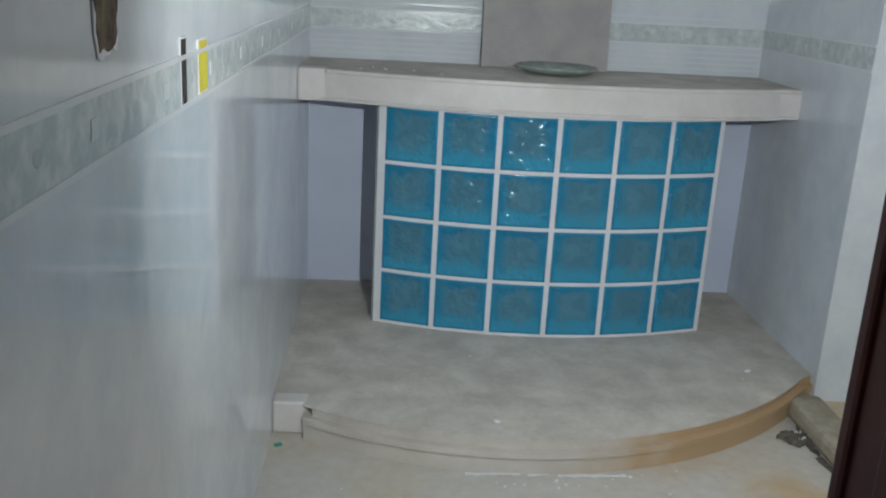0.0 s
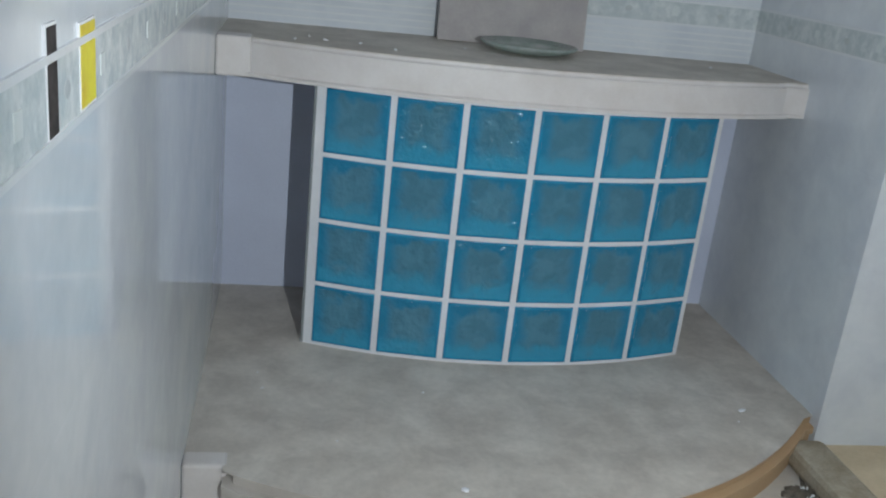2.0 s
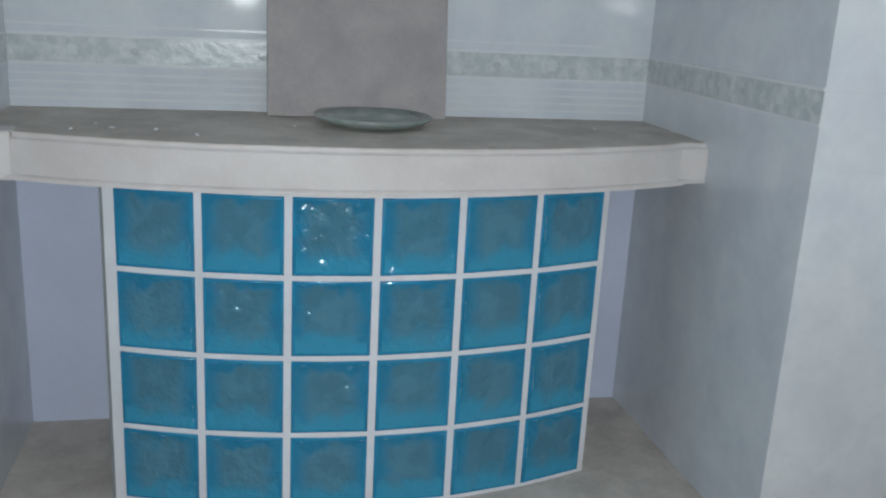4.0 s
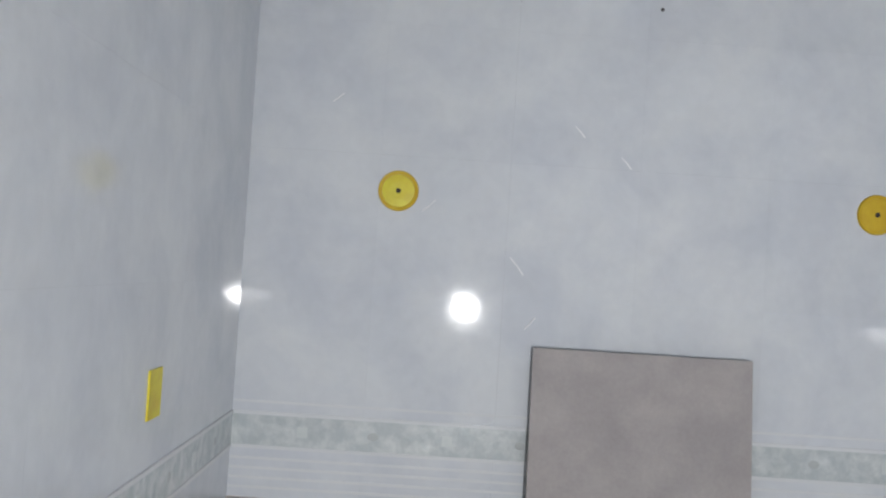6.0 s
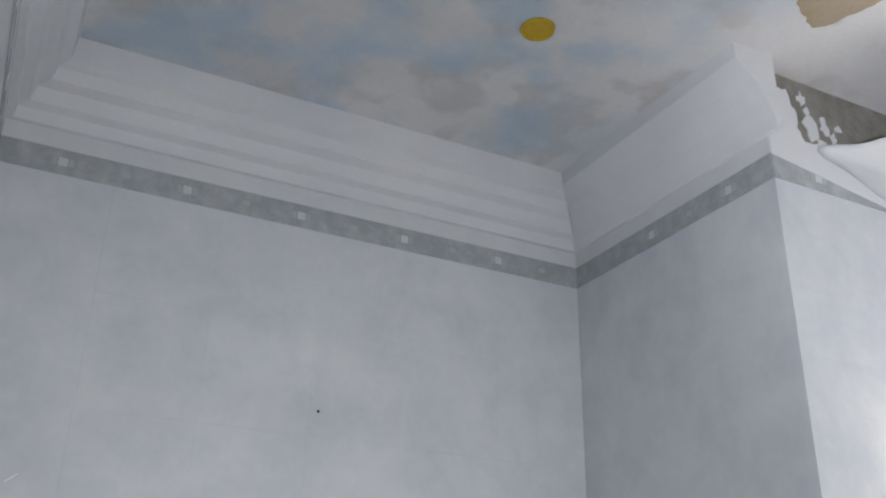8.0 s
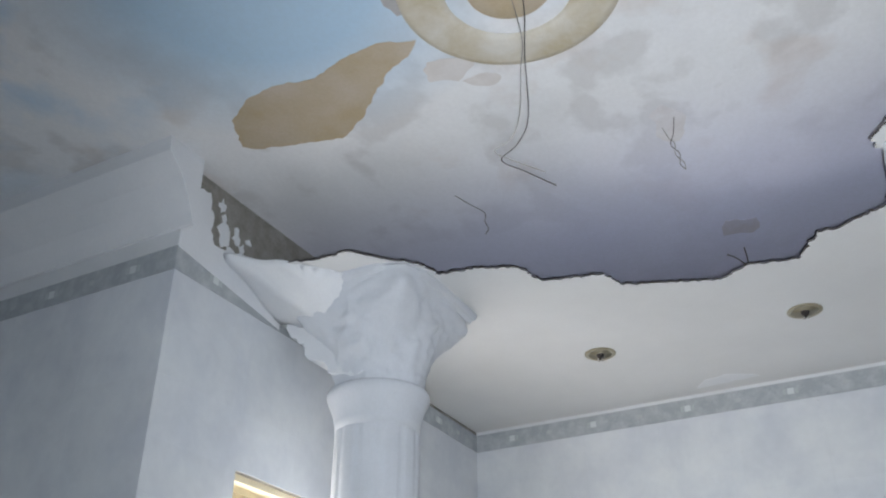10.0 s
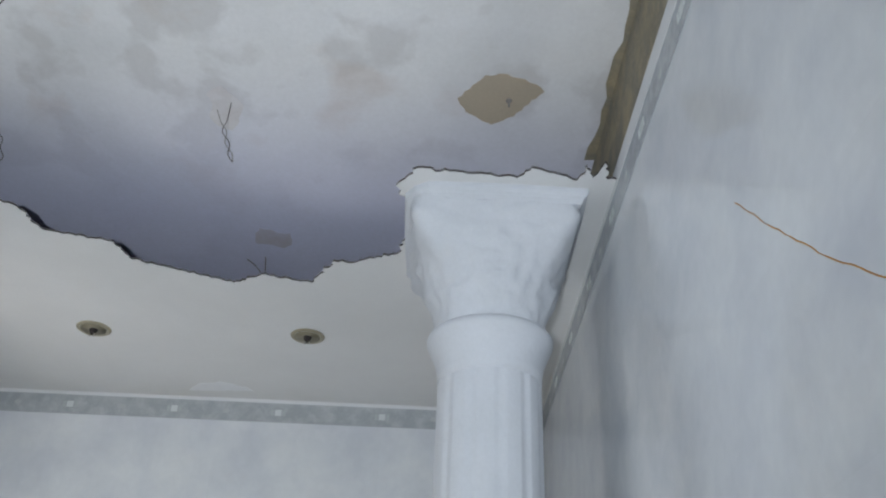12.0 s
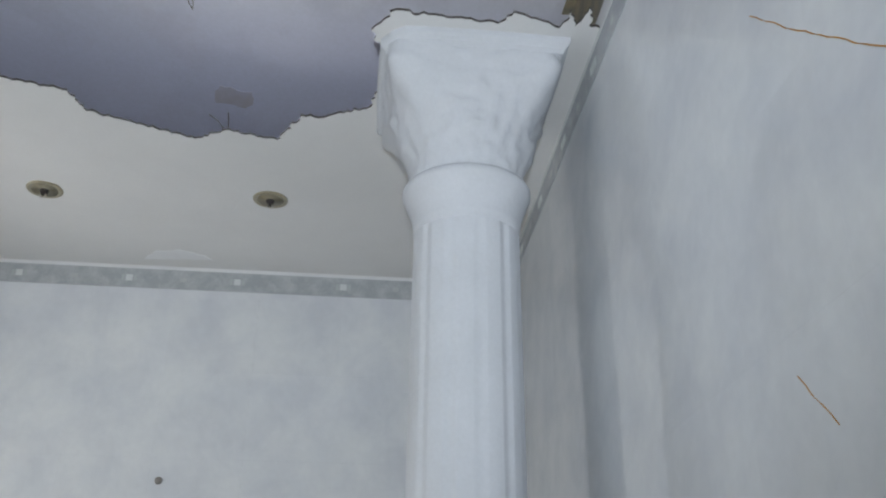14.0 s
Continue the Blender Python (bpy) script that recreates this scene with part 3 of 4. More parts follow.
def capital_mesh():
    bm = bmesh.new()
    rings, steps_, levels = [], 96, 44
    for k in range(levels + 1):
        f = k / levels
        z = 2.58 + (2.884 - 2.58) * f
        ring = []
        for i in range(steps_):
            a = 2 * math.pi * i / steps_
            square = max(0.0, f - 0.42) * 1.2
            r = flat_bell(a, square, 0.125 + 0.093 * f)
            # two tiers of leaves whose tips curl outwards
            low = max(0.0, math.cos(4 * a)) ** 0.5 * math.exp(-((f - 0.36) / 0.1) ** 2)
            high = max(0.0, -math.cos(4 * a)) ** 0.5 * math.exp(-((f - 0.68) / 0.1) ** 2)
            scroll = max(0.0, math.cos(4 * (a - math.pi / 4))) ** 4 * math.exp(-((f - 0.8) / 0.13) ** 2)
            vein = 0.0018 * math.cos(24 * a) * (1 - abs(2 * f - 1))
            curl = max(0.0, math.cos(8 * a)) * math.exp(-((f - 0.6) / 0.055) ** 2)
            r += 0.007 * low + 0.012 * high + 0.034 * scroll + 0.011 * curl + vein
            r += 0.007 * noise.noise(Vector((5 * math.cos(a), 5 * math.sin(a), z * 26))) + 0.0045 * noise.noise(Vector((14 * math.cos(a), 14 * math.sin(a), z * 60)))
            ring.append(bm.verts.new((r * math.cos(a), r * math.sin(a), z)))
        rings.append(ring)
    for p, q in zip(rings, rings[1:]):
        for i in range(steps_):
            bm.faces.new((p[i], p[(i + 1) % steps_], q[(i + 1) % steps_], q[i]))
    bm.faces.new(rings[0]), bm.faces.new(rings[-1])
    return bm


def abacus_mesh(corner):
    """Square moulded slab; the corner towards the room is knocked off on the given side."""
    outline = []
    for side in range(4):
        a0 = side * math.pi / 2
        for k in range(9):
            u = -1 + 2 * k / 8
            w, d = 0.222 * u, 0.22 + 0.006 * (1 - u * u)
            outline.append((d * math.cos(a0) - w * math.sin(a0), d * math.sin(a0) + w * math.cos(a0)))
    for i, (x, y) in enumerate(outline):
        over = -x + corner * y - (0.4 if corner > 0 else 0.36)
        if over > 0:
            outline[i] = (x + over / 2, y - corner * over / 2)
        x, y = outline[i]
        if corner < 0 and -x + y > 0.3:
            outline[i] = (x + (-x + y - 0.3) / 2, y - (-x + y - 0.3) / 2)
    bm = bmesh.new()
    rows = []
    for z, s in ((2.855, 0.93), (2.866, 0.95), (2.872, 0.985), (2.88, 1.0), (ZS + 0.0008, 1.005)):
        rows.append([bm.verts.new((x * s, y * s, z)) for x, y in outline])
    for p, q in zip(rows, rows[1:]):
        for i in range(len(outline)):
            j = (i + 1) % len(outline)
            bm.faces.new((p[i], p[j], q[j], q[i]))
    bm.faces.new(rows[0]), bm.faces.new(rows[-1])
    return bm


def shaft_mesh():
    bm = bmesh.new()
    rings, count = [], 192
    for z, r, depth in ((0.3, 0.136, 0.0), (0.34, 0.133, 0.0034), (2.47, 0.124, 0.0034), (2.5, 0.124, 0.0), (2.51, 0.125, 0.0)):
        ring = []
        for i in range(count):
            a = 2 * math.pi * i / count
            groove = max(0.0, math.sin(12 * a)) ** 1.5
            rr = r - depth * groove
            ring.append(bm.verts.new((rr * math.cos(a), rr * math.sin(a), z)))
        rings.append(ring)
    for p, q in zip(rings, rings[1:]):
        for i in range(count):
            bm.faces.new((p[i], p[(i + 1) % count], q[(i + 1) % count], q[i]))
    return bm


def column(place, label):
    top = base("column", label, "column", (*place, ZF), "columns of the alcove")

    def add(name, bm, smooth=True):
        bmesh.ops.translate(bm, verts=bm.verts, vec=(0, 0, -ZF))
        return part(name, bm, COLUMN_PLASTER, top, smooth=smooth)
    add("plinth", box(-0.19, 0.19, -0.19, 0.19, ZF + 0.025, ZF + 0.12, 0.008), False)
    add("base_moulding", lathe([(0.185, ZF + 0.12), (0.188, ZF + 0.15), (0.165, ZF + 0.175), (0.15, ZF + 0.19), (0.16, ZF + 0.21), (0.13, 0.3)], 48))
    add("shaft", shaft_mesh(), False)
    add("astragal", lathe([(0.1246, 2.455), (0.1265, 2.48), (0.131, 2.503), (0.1385, 2.524), (0.148, 2.545), (0.1535, 2.558), (0.154, 2.568), (0.149, 2.577), (0.13, 2.582)], 64))
    add("capital", capital_mesh())
    add("abacus", abacus_mesh(1), False)
    return top


right_column = column((2.36, 0.98), "white fluted plaster column with a leafy capital")
left_column = copy_thing(right_column, pose(2.33, 2.685, ZF))
knocked = abacus_mesh(-1)
bmesh.ops.translate(knocked, verts=knocked.verts, vec=(0, 0, -ZF))
for child in left_column.children:
    if child.name.startswith("abacus"):
        child.data = finish(knocked, COLUMN_PLASTER, "abacus")
left_column["label"] = "white fluted plaster column with a chipped leafy capital"

# ---- glass block vanity ----
vanity = base("glass_block_panel", "curved panel of blue glass blocks carrying a vanity top", "glass block panel", (0.83, 3.36, ZP))
# the panel's front follows an arc
PITCH, RISE = 0.208, 0.2025
WIDE = 6 * PITCH
ARC_R, ARC_C = 1.7, (0.837, 3.297 + 1.7)


def arc_point(s, out=0.0):
    """A place on the arc, s metres along it from its left end, moved outwards by out."""
    a = (s - WIDE / 2) / ARC_R
    return Vector((ARC_C[0] + (ARC_R + out) * math.sin(a), ARC_C[1] - (ARC_R + out) * math.cos(a), 0)), a


def arc_slab(s0, s1, back, front, z0, z1, count=36):
    outline = [arc_point(s0 + (s1 - s0) * i / count, front)[0].to_2d() for i in range(count + 1)]
    outline += [arc_point(s1 - (s1 - s0) * i / count, back)[0].to_2d() for i in range(count + 1)]
    return prism([tuple(p) for p in outline], z0, z1)


part("mortar", local(vanity, arc_slab(-0.02, WIDE + 0.012, -0.075, -0.004, ZP, ZP + 0.82)), MORTAR, vanity)
part("end_strip", local(vanity, arc_slab(-0.027, -0.02, -0.075, -0.002, ZP, ZP + 0.82, 2)), END_STRIP, vanity)


def glass_field_material():
    """Smoky wavy glass, blue towards the block's edges and paler along its foot."""
    m = bpy.data.materials.new("wavy_block_glass")
    m.use_nodes = True
    n, l = m.node_tree.nodes, m.node_tree.links
    b = n["Principled BSDF"]
    b.inputs["Roughness"].default_value, b.inputs["Transmission Weight"].default_value = 0.1, 0.25
    place = n.new("ShaderNodeTexCoord").outputs["Object"]
    world_place = n.new("ShaderNodeNewGeometry").outputs["Position"]
    split = n.new("ShaderNodeSeparateXYZ")
    l.new(place, split.inputs["Vector"])

    def calc(op, a, c=0.0):
        x = n.new("ShaderNodeMath")
        x.operation = op
        for i, v in enumerate((a, c)):
            if isinstance(v, float):
                x.inputs[i].default_value = v
            else:
                l.new(v, x.inputs[i])
        return x.outputs["Value"]

    def span(v, lo, hi, to=1.0):
        r = n.new("ShaderNodeMapRange")
        r.interpolation_type = "SMOOTHSTEP"
        r.inputs["From Min"].default_value, r.inputs["From Max"].default_value, r.inputs["To Max"].default_value = lo, hi, to
        l.new(v, r.inputs["Value"])
        return r.outputs["Result"]

    def blend(fac, a, c):
        x = n.new("ShaderNodeMix")
        x.data_type = "RGBA"
        l.new(fac, x.inputs["Factor"])
        for key, v in (("A", a), ("B", c)):
            if isinstance(v, tuple):
                x.inputs[key].default_value = (*v, 1)
            else:
                l.new(v, x.inputs[key])
        return x.outputs["Result"]
    wave = n.new("ShaderNodeTexNoise")
    wave.inputs["Distortion"].default_value = 0.15
    wave.inputs["Scale"].default_value, wave.inputs["Detail"].default_value = 17, 2
    l.new(world_place, wave.inputs["Vector"])
    shift = calc("MULTIPLY", calc("SUBTRACT", wave.outputs["Fac"], 0.5), 0.11)
    side = calc("ADD", calc("ABSOLUTE", split.outputs["X"]), calc("MULTIPLY", shift, 0.5))
    inner = blend(span(wave.outputs["Fac"], 0.38, 0.62), (0.075, 0.235, 0.335), (0.1, 0.285, 0.4))
    colour = blend(span(side, 0.042, 0.085), inner, (0.025, 0.25, 0.44))
    colour = blend(span(calc("ADD", split.outputs["Z"], shift), 0.062, 0.088), colour, (0.02, 0.23, 0.41))
    foot = calc("MULTIPLY", calc("ADD", split.outputs["Z"], shift), -1.0)
    colour = blend(span(foot, 0.02, 0.07, 0.9), colour, (0.045, 0.36, 0.58))
    l.new(colour, b.inputs["Base Color"])
    rel = n.new("ShaderNodeTexNoise")
    rel.inputs["Scale"].default_value, rel.inputs["Detail"].default_value = 34, 2
    l.new(world_place, rel.inputs["Vector"])
    node = n.new("ShaderNodeBump")
    node.inputs["Strength"].default_value, node.inputs["Distance"].default_value = 0.9, 0.01
    l.new(rel.outputs["Fac"], node.inputs["Height"]), l.new(node.outputs["Normal"], b.inputs["Normal"])
    return m


def block_meshes():
    """A glass block's face: a bevelled blue rim, and a wavy smoky field set in it."""
    h = 0.0945
    bm = bmesh.new()
    loops = []
    r = 0.006
    arc = [(h - r + r * math.cos(a), 0.0 + r - r * math.sin(a)) for a in (0.0, 0.4, 0.8, 1.2, math.pi / 2)]
    for half, y in [(h, 0.03)] + arc + [(h - 0.009, 0.0012)]:
        loops.append([bm.verts.new((x * half, y, z * half)) for x, z in ((-1, -1), (1, -1), (1, 1), (-1, 1))])
    for p, q in zip(loops, loops[1:]):
        for i in range(4):
            bm.faces.new((p[i], p[(i + 1) % 4], q[(i + 1) % 4], q[i]))
    bm.faces.new(loops[0])
    rim = finish(bm, BLUE_GLASS, "glass_rim", True)
    bm = bmesh.new()
    n = 10
    grid = [[bm.verts.new(((-1 + 2 * i / n) * (h - 0.0085), 0.0006 + 0.0024 * math.sin(2.3 * i + 1.1 * j) * math.sin(1.7 * j + 0.6 * i), (-1 + 2 * j / n) * (h - 0.0085)))
             for i in range(n + 1)] for j in range(n + 1)]
    for j in range(n):
        for i in range(n):
            bm.faces.new((grid[j][i], grid[j][i + 1], grid[j + 1][i + 1], grid[j + 1][i]))
    field = finish(bm, glass_field_material(), "glass_field", True)
    return rim, field


RIM, FIELD = block_meshes()
for row in range(4):
    for col in range(6):
        p, a = arc_point((col + 0.5) * PITCH)
        ob = new("glass_block", RIM)
        ob.parent = vanity
        ob.matrix_basis = Matrix.Translation(Vector((p.x, p.y, ZP + 0.004 + (row + 0.5) * RISE)) - vanity.location) @ Matrix.Rotation(a, 4, "Z")
        sub = new("glass_field", FIELD)
        sub.parent = ob

# vanity top: dusty marble slab with a bowed front and square ears at the walls
top = base("vanity_top", "thick dusty white marble vanity top with a bowed front", "vanity top", (0.83, 3.6, 0.97))


def front_of_top(x):
    d = abs(x - 0.83) / 0.82
    return 3.275 + 0.155 * d ** 2.2


bow = [(0.01 + (1.65 - 0.01) * i / 40, front_of_top(0.01 + (1.65 - 0.01) * i / 40)) for i in range(41)]


def top_outline(shift):
    return [(XL, 3.45 + shift), (0.01, 3.45 + shift)] + [(x, y + shift) for x, y in bow] + [(1.65, 3.45 + shift), (XR, 3.45 + shift), (XR, YB), (XL, YB)]


slab = local(top, prism(top_outline(0), 0.98, 1.084))
bmesh.ops.bevel(slab, geom=[e for e in slab.edges if abs(e.verts[0].co.z - e.verts[1].co.z) < 1e-6 and max(v.co.y for v in e.verts) < -0.1], offset=0.012, segments=3, affect="EDGES")
part("slab", slab, WHITE_MARBLE, top, "pale marble front edge")
part("dust_layer", local(top, prism(top_outline(0.014), 1.084, 1.0865)), DUST_MARBLE, top, "layer of grey dust")
part("ear", local(top, box(XL, 0.02, 3.42, 3.5, 0.976, 1.0895, 0.006)), WHITE_MARBLE, top)
part("ear", local(top, box(1.66, XR, 3.462, 3.5, 0.982, 1.0855, 0.014)), WHITE_MARBLE, top)

# cement board that leans on the wall
board = tagged(part("cement_board", local(base("tmp", "x", "x"), box(-0.25, 0.25, -0.006, 0.006, 0, 0.385, 0.002)), CEMENT_BOARD),
               "rough grey cement board leaning on the tiled wall", "board")
bpy.data.objects.remove(bpy.data.objects["tmp"])
board.matrix_world = pose(0.845, 3.80, 1.0875, -7, 0, 1)

# glass dish
dish = base("glass_dish", "dusty greenish glass dish lying on the vanity top", "glass dish", (0.866, 3.64, 1.0875))
part("bowl", lathe([(0.08, 0.0), (0.125, 0.008), (0.148, 0.02), (0.156, 0.028), (0.151, 0.031), (0.12, 0.017), (0.06, 0.009)], 48), GREEN_GLASS, dish, smooth=True)

# ---- ceiling things ----
medallion = base("ceiling_rosette", "round yellowed plaster ceiling rosette, damaged", "ceiling rosette", (1.545, 1.87, ZC))
part("ring", lathe([(0.15, 0.0), (0.152, -0.006), (0.165, -0.011), (0.19, -0.012), (0.215, -0.009), (0.24, -0.008), (0.258, -0.004), (0.262, 0.0)], 96, capped=False), ROSETTE, medallion, smooth=True)
part("boss", lathe([(0.0005, -0.008), (0.05, -0.009), (0.09, -0.006), (0.1, -0.001)], 64, capped=False), TAN_PATCH, medallion, smooth=True)


def patch(name, corners, mat, label, seed, z=ZC, step=0.016, jitter=0.004):
    out = roughen(corners, step, jitter, seed, True)
    cx, cy = sum(p[0] for p in out) / len(out), sum(p[1] for p in out) / len(out)
    ob = part(name, prism([(x - cx, y - cy) for x, y in out], -0.0012, 0.002), mat)
    ob.location = (cx, cy, z)
    return tagged(ob, label, "plaster patch")


patch("bare_patch", [(1.626, 2.744), (1.571, 2.641), (1.567, 2.542), (1.592, 2.44), (1.56, 2.312), (1.557, 2.232), (1.594, 2.141), (1.635, 2.19), (1.658, 2.256), (1.722, 2.345), (1.791, 2.427), (1.836, 2.52), (1.805, 2.627), (1.766, 2.762), (1.734, 2.796)], TAN_PATCH,
      "large tan patch where the ceiling paint has fallen", 11)
patch("bare_patch", [(2.127, 1.085), (2.18, 1.062), (2.225, 0.99), (2.188, 0.934), (2.148, 0.911), (2.088, 0.866), (2.06, 0.89), (2.03, 0.965), (2.037, 1.02)], BEIGE_PATCH, "small beige patch on the ceiling round a hook", 12)
patch("bare_patch", [(1.415, 2.14), (1.46, 2.15), (1.503, 2.14), (1.515, 2.06), (1.485, 2.03), (1.43, 2.05)], GREY_PATCH, "grey bare patch beside the rosette", 13)
patch("bare_strip", [(0.9, 0.685), (2.36, 0.685), (2.36, 0.722), (2.1, 0.708), (1.7, 0.715), (1.3, 0.706), (0.9, 0.71)], MASONRY,
      "bare brown strip along the wall where the ceiling edge has crumbled", 15, ZC, 0.05, 0.009)
part_hook = tagged(part("ceiling_hook", lathe([(0.008, 0.0), (0.008, -0.004), (0.003, -0.006), (0.003, -0.022)], 10), PALE_WIRE), "small metal hook in the ceiling", "hook")
part_hook.location = (2.122, 0.953, ZC - 0.004)


def spotlight(x, y):
    top_ = base("recessed_spotlight", "small brass recessed spotlight without a bulb", "spotlight", (x, y, ZS), "alcove spotlights")
    part("rim", lathe([(0.04, 0.0), (0.04, -0.004), (0.047, -0.006), (0.054, -0.003), (0.055, 0.0)], 32), CUP_BRASS, top_, smooth=True)
    part("cup", lathe([(0.041, -0.0045), (0.034, -0.0025), (0.02, -0.0018), (0.006, -0.0018)], 32), CUP_BRASS, top_, smooth=True)
    part("socket", lathe([(0.014, -0.002), (0.014, -0.006), (0.011, -0.012), (0.01, -0.02), (0.004, -0.021)], 20), DARK, top_, "black lamp socket")
    pins = lathe([(0.004, -0.02), (0.004, -0.03), (0.002, -0.031)], 10, at=(-0.004, 0.006, 0))
    part("contact", lathe([(0.004, -0.02), (0.004, -0.03), (0.002, -0.031)], 10, pins, at=(-0.004, -0.007, 0)), CHROME, top_, "bright metal contacts")
    return top_


first = spotlight(3.034, 2.22)
copy_thing(first, pose(3.022, 1.525, ZS))


def ceiling_box(x, y):
    top_ = base("ceiling_lamp_box", "round yellow plastic lamp box in the painted ceiling", "junction box", (x, y, ZC), "ceiling lamp boxes")
    part("rim", lathe([(0.034, 0.0), (0.036, -0.008), (0.044, -0.008), (0.046, 0.0)], 32), AMBER, top_, smooth=True)
    part("inside", lathe([(0.035, -0.002), (0.02, -0.003), (0.002, -0.003)], 24), AMBER, top_)
    return top_


lamp_box = ceiling_box(1.115, 3.133)


def cable(name, points, radius, mat, label):
    pts = curve_points(points)
    o = pts[0].copy()
    ob = part(name, tube([p - o for p in pts], radius), mat)
    ob.location = o
    return tagged(ob, label, "wire")


cable("hanging_wire", [(1.5, 1.85, ZC - 0.008), (1.36, 1.761, 2.892), (1.25, 1.719, 2.642), (1.17, 1.686, 2.447), (1.15, 1.697, 2.385), (1.15, 1.724, 2.365), (1.135, 1.681, 2.321), (1.12, 1.631, 2.272)], 0.0009, WIRE,
      "thin black wire hanging from the ceiling rosette")
cable("hanging_wire", [(1.5, 1.86, ZC - 0.008), (1.3, 1.744, 2.747), (1.24, 1.723, 2.611), (1.17, 1.7, 2.457), (1.15, 1.707, 2.398), (1.14, 1.73, 2.377), (1.14, 1.704, 2.352), (1.13, 1.649, 2.306)], 0.0007, PALE_WIRE,
      "thin pale wire hanging from the ceiling rosette")
cable("wire_stub", [(2.245, 2.380, ZC - 0), (2.308, 2.360, ZC - 0.004), (2.370, 2.340, ZC - 0.006), (2.416, 2.361, ZC - 0.008), (2.461, 2.370, ZC - 0.008), (2.484, 2.392, ZC - 0.008)], 0.0012, WIRE, "short bent wire end hanging from the ceiling")
cable("wire_stub", [(2.184, 1.673, ZC - 0.004), (2.255, 1.696, ZC - 0.005), (2.302, 1.717, ZC - 0.005), (2.353, 1.706, ZC - 0.005), (2.404, 1.719, ZC - 0.005), (2.447, 1.714, ZC - 0)], 0.0011, WIRE, "two twisted black wire ends on the ceiling")
cable("wire_stub", [(2.215, 1.715, ZC - 0.004), (2.267, 1.713, ZC - 0.005), (2.302, 1.705, ZC - 0.005), (2.353, 1.718, ZC - 0.005), (2.404, 1.707, ZC - 0.005), (2.447, 1.714, ZC - 0)], 0.001, PALE_WIRE, "two twisted black wire ends on the ceiling")
cable("wire_stub", [(2.66, 1.617, 2.893), (2.65, 1.617, 2.925), (2.64, 1.619, 2.955)], 0.0012, WIRE, "short wire end at the broken board")
cable("wire_stub", [(2.66, 1.617, 2.893), (2.652, 1.645, 2.93), (2.647, 1.672, 2.948)], 0.0012, WIRE, "short wire end at the broken board")
rnd = random.Random(23)
for name_, x, y, wx, wy, mat_, label_ in (("damp_patch", 2.2, 1.69, 0.08, 0.05, CHALK_PATCH, "faint brown flaked patch by a wire end"), ("damp_patch", 2.85, 1.65, 0.06, 0.06, LILAC_PATCH, "faint brown flaked patch by the broken board"),
                                          ("damp_patch", 1.72, 2.12, 0.045, 0.07, FAINT_PATCH, "small bare patch beside the rosette"), ("damp_patch", 1.8, 2.06, 0.03, 0.05, FAINT_PATCH, "small bare patch beside the rosette")):
    ring = []
    for i in range(12):
        a = 2 * math.pi * i / 12
        r = 1 + rnd.uniform(-0.35, 0.3)
        ring.append((x + wx * r * math.cos(a), y + wy * r * math.sin(a)))
    patch(name_, ring, mat_, label_, 40 + int(10 * x))

# ---- things on the walls ----


def wall_box(y, z, w, h, mat, label):
    """A flush electrical box in the west wall."""
    top_ = base("wall_box", label, "junction box", (XL, y, z), "electrical boxes of the west wall")
    if z < 1.3:
        part("collar", boxes((0, 0.003, -w / 2 - 0.002, -w / 2, -h / 2 - 0.003, h / 2 + 0.003), (0, 0.003, w / 2, w / 2 + 0.002, -h / 2 - 0.003, h / 2 + 0.003),
                         (0, 0.003, -w / 2, w / 2, -h / 2 - 0.003, -h / 2), (0, 0.003, -w / 2, w / 2, h / 2, h / 2 + 0.003)), MORTAR, top_, "white mortar round the box")
    part("cup", box(0, 0.0035, -w / 2, w / 2, -h / 2, h / 2), mat, top_)
    return top_


wall_box(1.636, 1.257, 0.034, 0.1, DARK, "empty black electrical box in the tiled wall")
wall_box(1.785, 1.252, 0.07, 0.085, YELLOW, "yellow plastic electrical box in the tiled wall")
wall_box(3.26, 1.402, 0.066, 0.08, YELLOW, "yellow plastic electrical box in the tiled wall")
recess = base("wall_recess", "ragged dark opening chiselled into the tiled wall", "wall opening", (XL, 1.25, 1.41))
for name_, grow, depth, mat_ in (("broken_rim", 0.006, 0.0026, MORTAR), ("hollow", 0.0, 0.0036, DARK_BROWN)):
    out = roughen([(-0.04 - grow, 0.09 + grow), (0.042 + grow, 0.085 + grow), (0.045 + grow, -0.03), (0.03 + grow, -0.085 - grow), (-0.03 - grow, -0.09 - grow), (-0.046 - grow, 0.0)], 0.014, 0.005, 17, True)
    bm = prism(out, 0, depth)
    for v in bm.verts:
        v.co = Vector((v.co.z, v.co.x, v.co.y))
    part(name_, bm, mat_, recess)
pipe = tagged(part("pipe_stub", lathe([(0.03, 0.0), (0.03, 0.03), (0.022, 0.034)], 20), BROWN_WOOD), "dark brown pipe end in a wall recess", "pipe")
pipe.matrix_world = pose(XL + 0.001, 1.235, 1.455, 0, 90, 0)


def round_box(x, z, mat, label):
    top_ = base("round_wall_box", label, "junction box", (x, YB, z), "round boxes of the niche wall")
    for name, prof, m in (("rim", [(0.038, 0.0), (0.038, 0.004), (0.045, 0.006), (0.047, 0.0)], AMBER), ("lid", [(0.001, 0.0035), (0.02, 0.004), (0.0375, 0.003), (0.0378, 0.0)], mat),
                          ("screw", [(0.0005, 0.0055), (0.005, 0.0055), (0.006, 0.003)], DARK)):
        bm = lathe(prof, 32)
        bmesh.ops.rotate(bm, verts=bm.verts, cent=(0, 0, 0), matrix=Matrix.Rotation(math.pi / 2, 3, "X"))
        part(name, bm, m, top_)
    return top_


